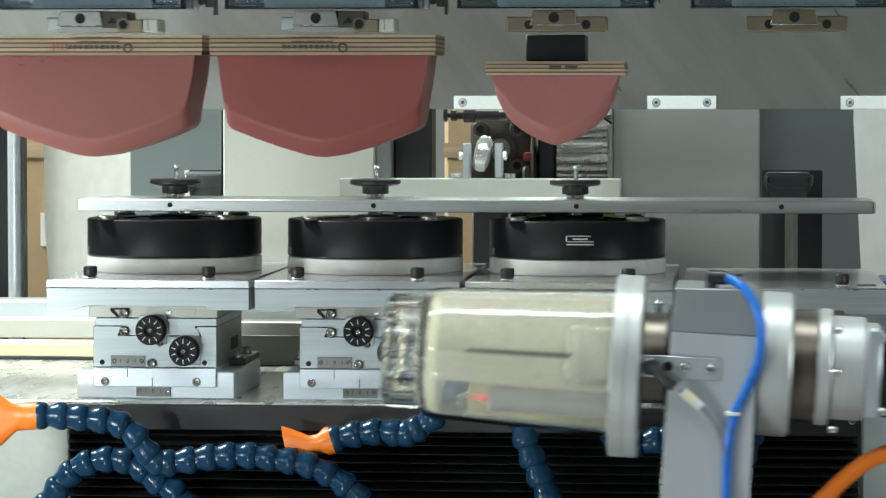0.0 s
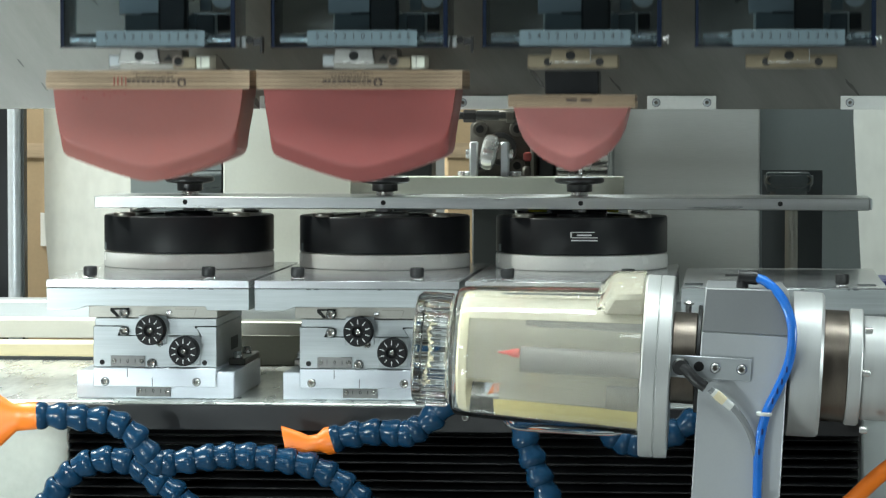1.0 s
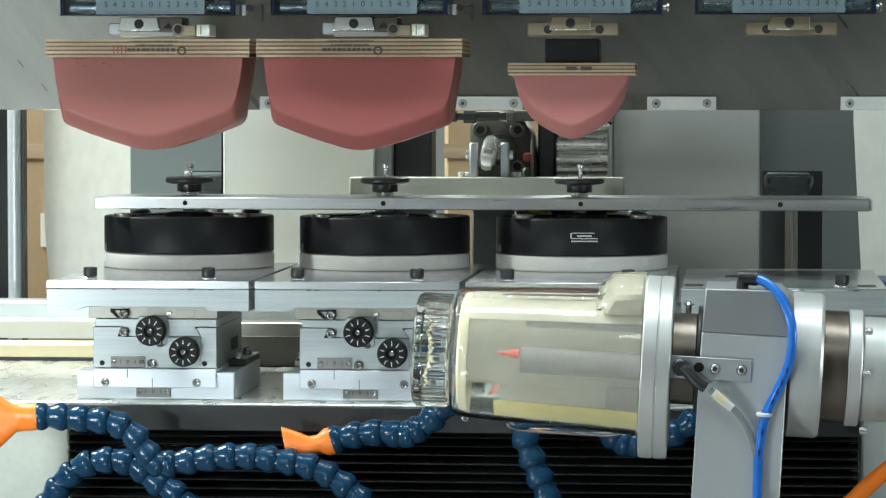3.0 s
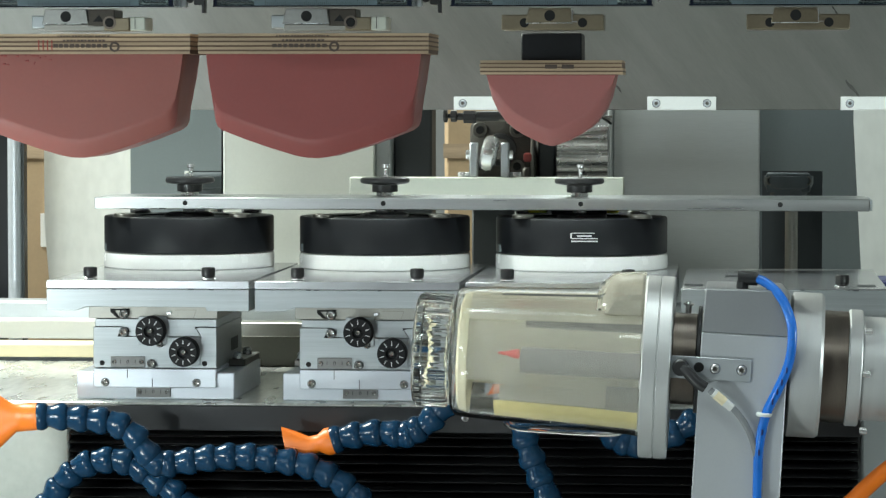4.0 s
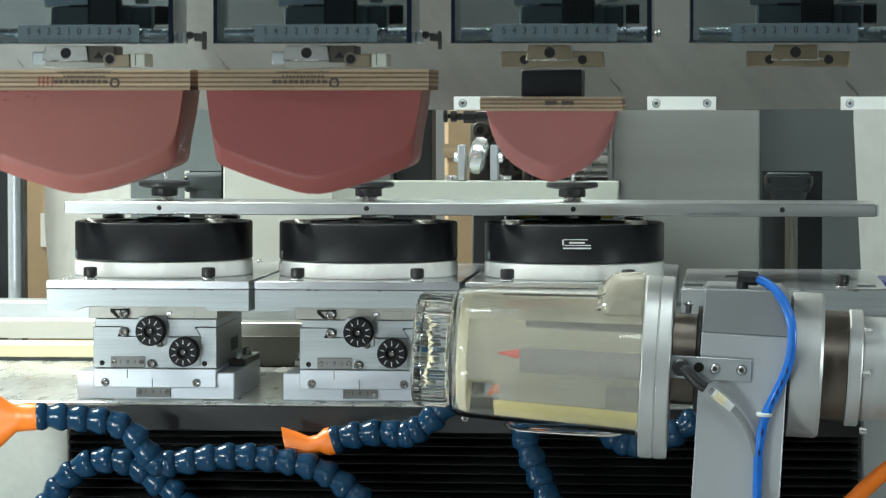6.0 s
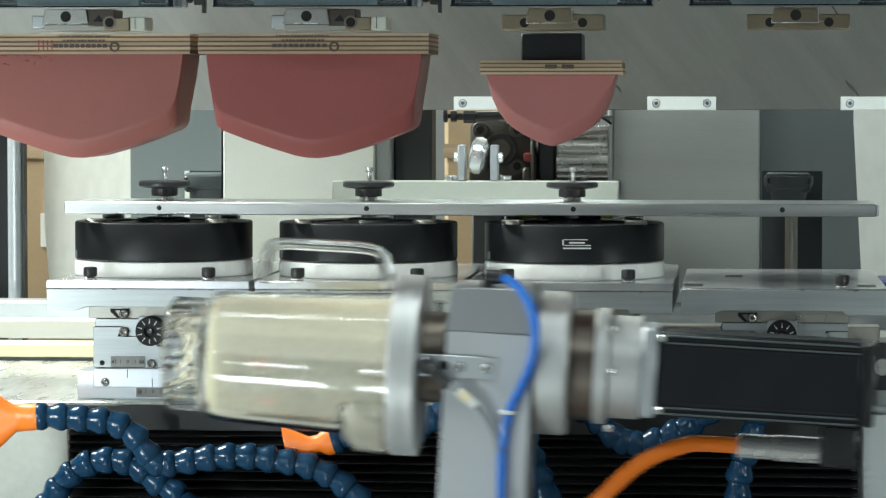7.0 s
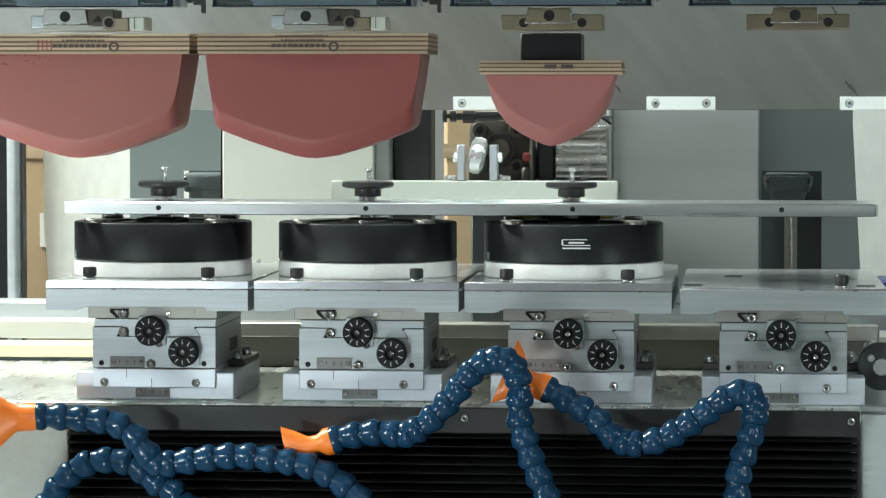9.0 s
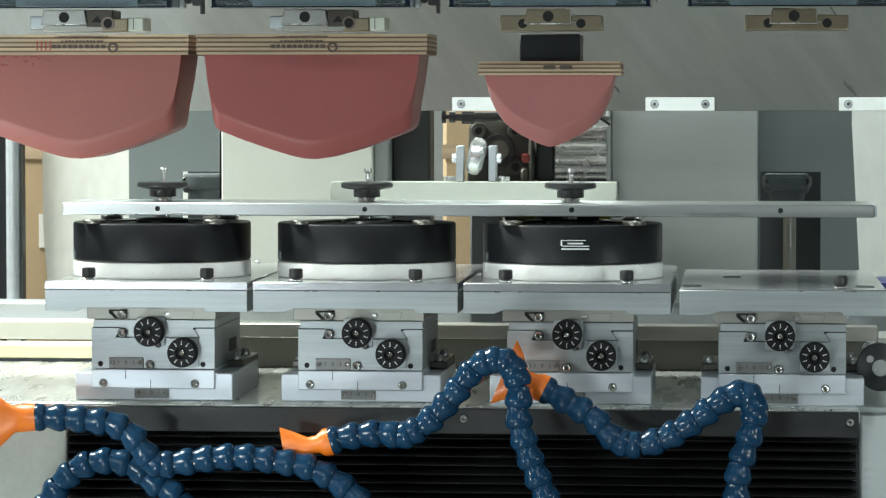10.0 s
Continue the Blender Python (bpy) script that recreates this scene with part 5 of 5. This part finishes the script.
hd = hose(at((-0.085, -0.11), [(0.4486, 0.0182), (0.476, 0.0031), (0.5005, -0.0119), (0.5249, -0.0349), (0.5492, -0.0408), (0.5796, -0.0325), (0.6098, -0.0139), (0.64, 0.0077), (0.6570, 0.0160), (0.6705, 0.0130), (0.6750, -0.0030), (0.6700, -0.0286), (0.6584, -0.0653), (0.6556, -0.0989), (0.6527, -0.1264), (0.65, -0.20), (0.65, -0.30)]), None, BLUE)
flare(hd, (0.4500, -0.085, 0.0175), (0.405, -0.085, 0.036), (0.48, 0, 1), 0.050, 0.038, 0.010)


# ---- what moves ----
def motions():
    # pad carriage: seconds, share of the way to the front, height of the clamp holes
    back, front = -0.02, -0.406
    hi_b, lo_b, hi_f, lo_f = 0.4160, 0.3250, 0.4135, 0.3367
    way = ((0.0, 0.82, hi_f - 0.001), (0.1, 0.60, 0.4140), (0.2, 0.33, 0.4150), (0.3, 0.10, 0.4158), (0.4, 0.01, 0.4160), (0.5, 0.0, 0.4160), (0.7, 0.0, 0.4160), (0.8, 0.0, 0.4135), (0.9, 0.0, 0.4000), (1.0, 0.0, 0.3785),
           (1.1, 0.0, 0.3555), (1.2, 0.0, 0.3350), (1.3, 0.0, 0.3260), (1.4, 0.0, lo_b), (2.3, 0.0, lo_b), (2.4, 0.0, 0.3258), (2.5, 0.0, 0.3335), (2.6, 0.0, 0.3520), (2.7, 0.0, 0.3705), (2.8, 0.0, 0.3905), (2.9, 0.0, 0.4085), (3.0, 0.0, 0.4150), (3.1, 0.0, 0.4160),
           (3.3, 0.10, 0.4158), (3.5, 0.42, 0.4150), (3.7, 0.78, 0.4140), (3.8, 0.90, 0.4136), (3.9, 0.98, hi_f), (4.0, 1.0, hi_f), (4.2, 1.0, 0.4120), (4.3, 1.0, 0.3965), (4.4, 1.0, 0.3775), (4.5, 1.0, 0.3572), (4.6, 1.0, 0.3420), (4.7, 1.0, lo_f + 0.0005),
           (4.8, 1.0, lo_f), (5.65, 1.0, lo_f), (5.75, 1.0, 0.3395), (5.85, 1.0, 0.3500), (5.95, 1.0, 0.3680), (6.05, 1.0, 0.3860), (6.15, 1.0, 0.4020), (6.25, 1.0, 0.4105), (6.35, 1.0, hi_f), (10.0, 1.0, hi_f))
    path = [(t, back + (front - back) * s, z) for t, s, z in way]
    for (h, _), x in zip(heads, HEAD_X):
        walk(h, [(t, pose(x, y, z)) for t, y, z in path])
    walk(beam, [(t, pose(0, y + 0.02, z)) for t, y, z in path])
    drop = [(0.0, 0.0), (1.5, 0.0), (1.6, 0.016), (1.7, 0.036), (1.8, 0.066), (1.9, 0.083), (2.0, 0.0725), (2.1, 0.044), (2.2, 0.015), (2.3, 0.0), (4.8, 0.0), (4.9, 0.009), (5.0, 0.035), (5.1, 0.071), (5.2, 0.084), (5.3, 0.079), (5.4, 0.047), (5.5, 0.0150), (5.6, 0.0), (10.0, 0.0)]
    walk(heads[2][1], [(t, pose(0, 0, -d)) for t, d in drop])
    for p, x in ((pads[0], -0.0100), (pads[1], 0.2305)):
        walk(p, [(t, pose(x, y, z)) for t, y, z in path])

    def between(rows, t):
        for a, b in zip(rows, rows[1:]):
            if a[0] <= t <= b[0]:
                u = (t - a[0]) / (b[0] - a[0])
                return [p + (q - p) * u for p, q in zip(a[1:], b[1:])]
        return list(rows[-1][1:])

    times = sorted({t for t, *_ in path} | {t for t, _ in drop})
    walk(pads[2], [(t, pose(0.4690, between(path, t)[0], between(path, t)[1] - between(drop, t)[0])) for t in times])

    # cup carriage: seconds, share of the way to the back
    slide = ((0.0, 0.41), (0.1, 0.65), (0.2, 0.86), (0.3, 0.97), (0.4, 1.0), (4.05, 1.0), (4.2, 0.90), (4.3, 0.75), (4.4, 0.56), (4.5, 0.37), (4.6, 0.20), (4.7, 0.07), (4.8, 0.01), (4.9, 0.0), (10.0, 0.0))
    walk(carriage, [(t, pose(0, 0.17 * s, 0)) for t, s in slide])
    for cup, o in cups:
        walk(cup, [(t, pose(o.x, o.y + 0.17 * s, o.z)) for t, s in slide])

    # jar holder: seconds, metres to the left of its station, degrees of the chuck
    run = ((0.0, 0.030, -57), (0.1, 0.0035, -35), (0.2, 0.0005, -12), (0.3, 0.0, 0), (6.4, 0.0, 0), (6.5, 0.008, -6), (6.6, 0.040, -20), (6.7, 0.096, -38), (6.8, 0.1470, -60), (6.9, 0.1990, -90), (7.0, 0.2510, -117), (7.1, 0.3030, -137), (7.2, 0.3550, -154),
           (7.3, 0.4060, -168), (7.4, 0.4570, -190), (7.5, 0.5082, -212), (7.6, 0.5592, -234), (7.7, 0.6105, -256), (7.8, 0.6612, -278), (7.9, 0.7118, -300), (8.0, 0.7628, -322), (8.1, 0.8140, -340), (8.2, 0.8650, -352), (8.4, 0.9690, -360), (8.6, 1.08, -360),
           (8.8, 1.18, -360), (9.0, 1.25, -360), (9.2, 1.28, -360), (10.0, 1.28, -360))
    base = [(t, pose(UNIT.x - d, UNIT.y, UNIT.z, 0, LEAN, 0), a) for t, d, a in run]
    walk(holder, [(t, m) for t, m, _ in base])
    walk(chuck, [(t, pose(0, 0, 0, -a)) for t, _, a in base])
    walk(jar, [(t, m @ pose(0, 0, 0, -a)) for t, m, a in base])


motions()
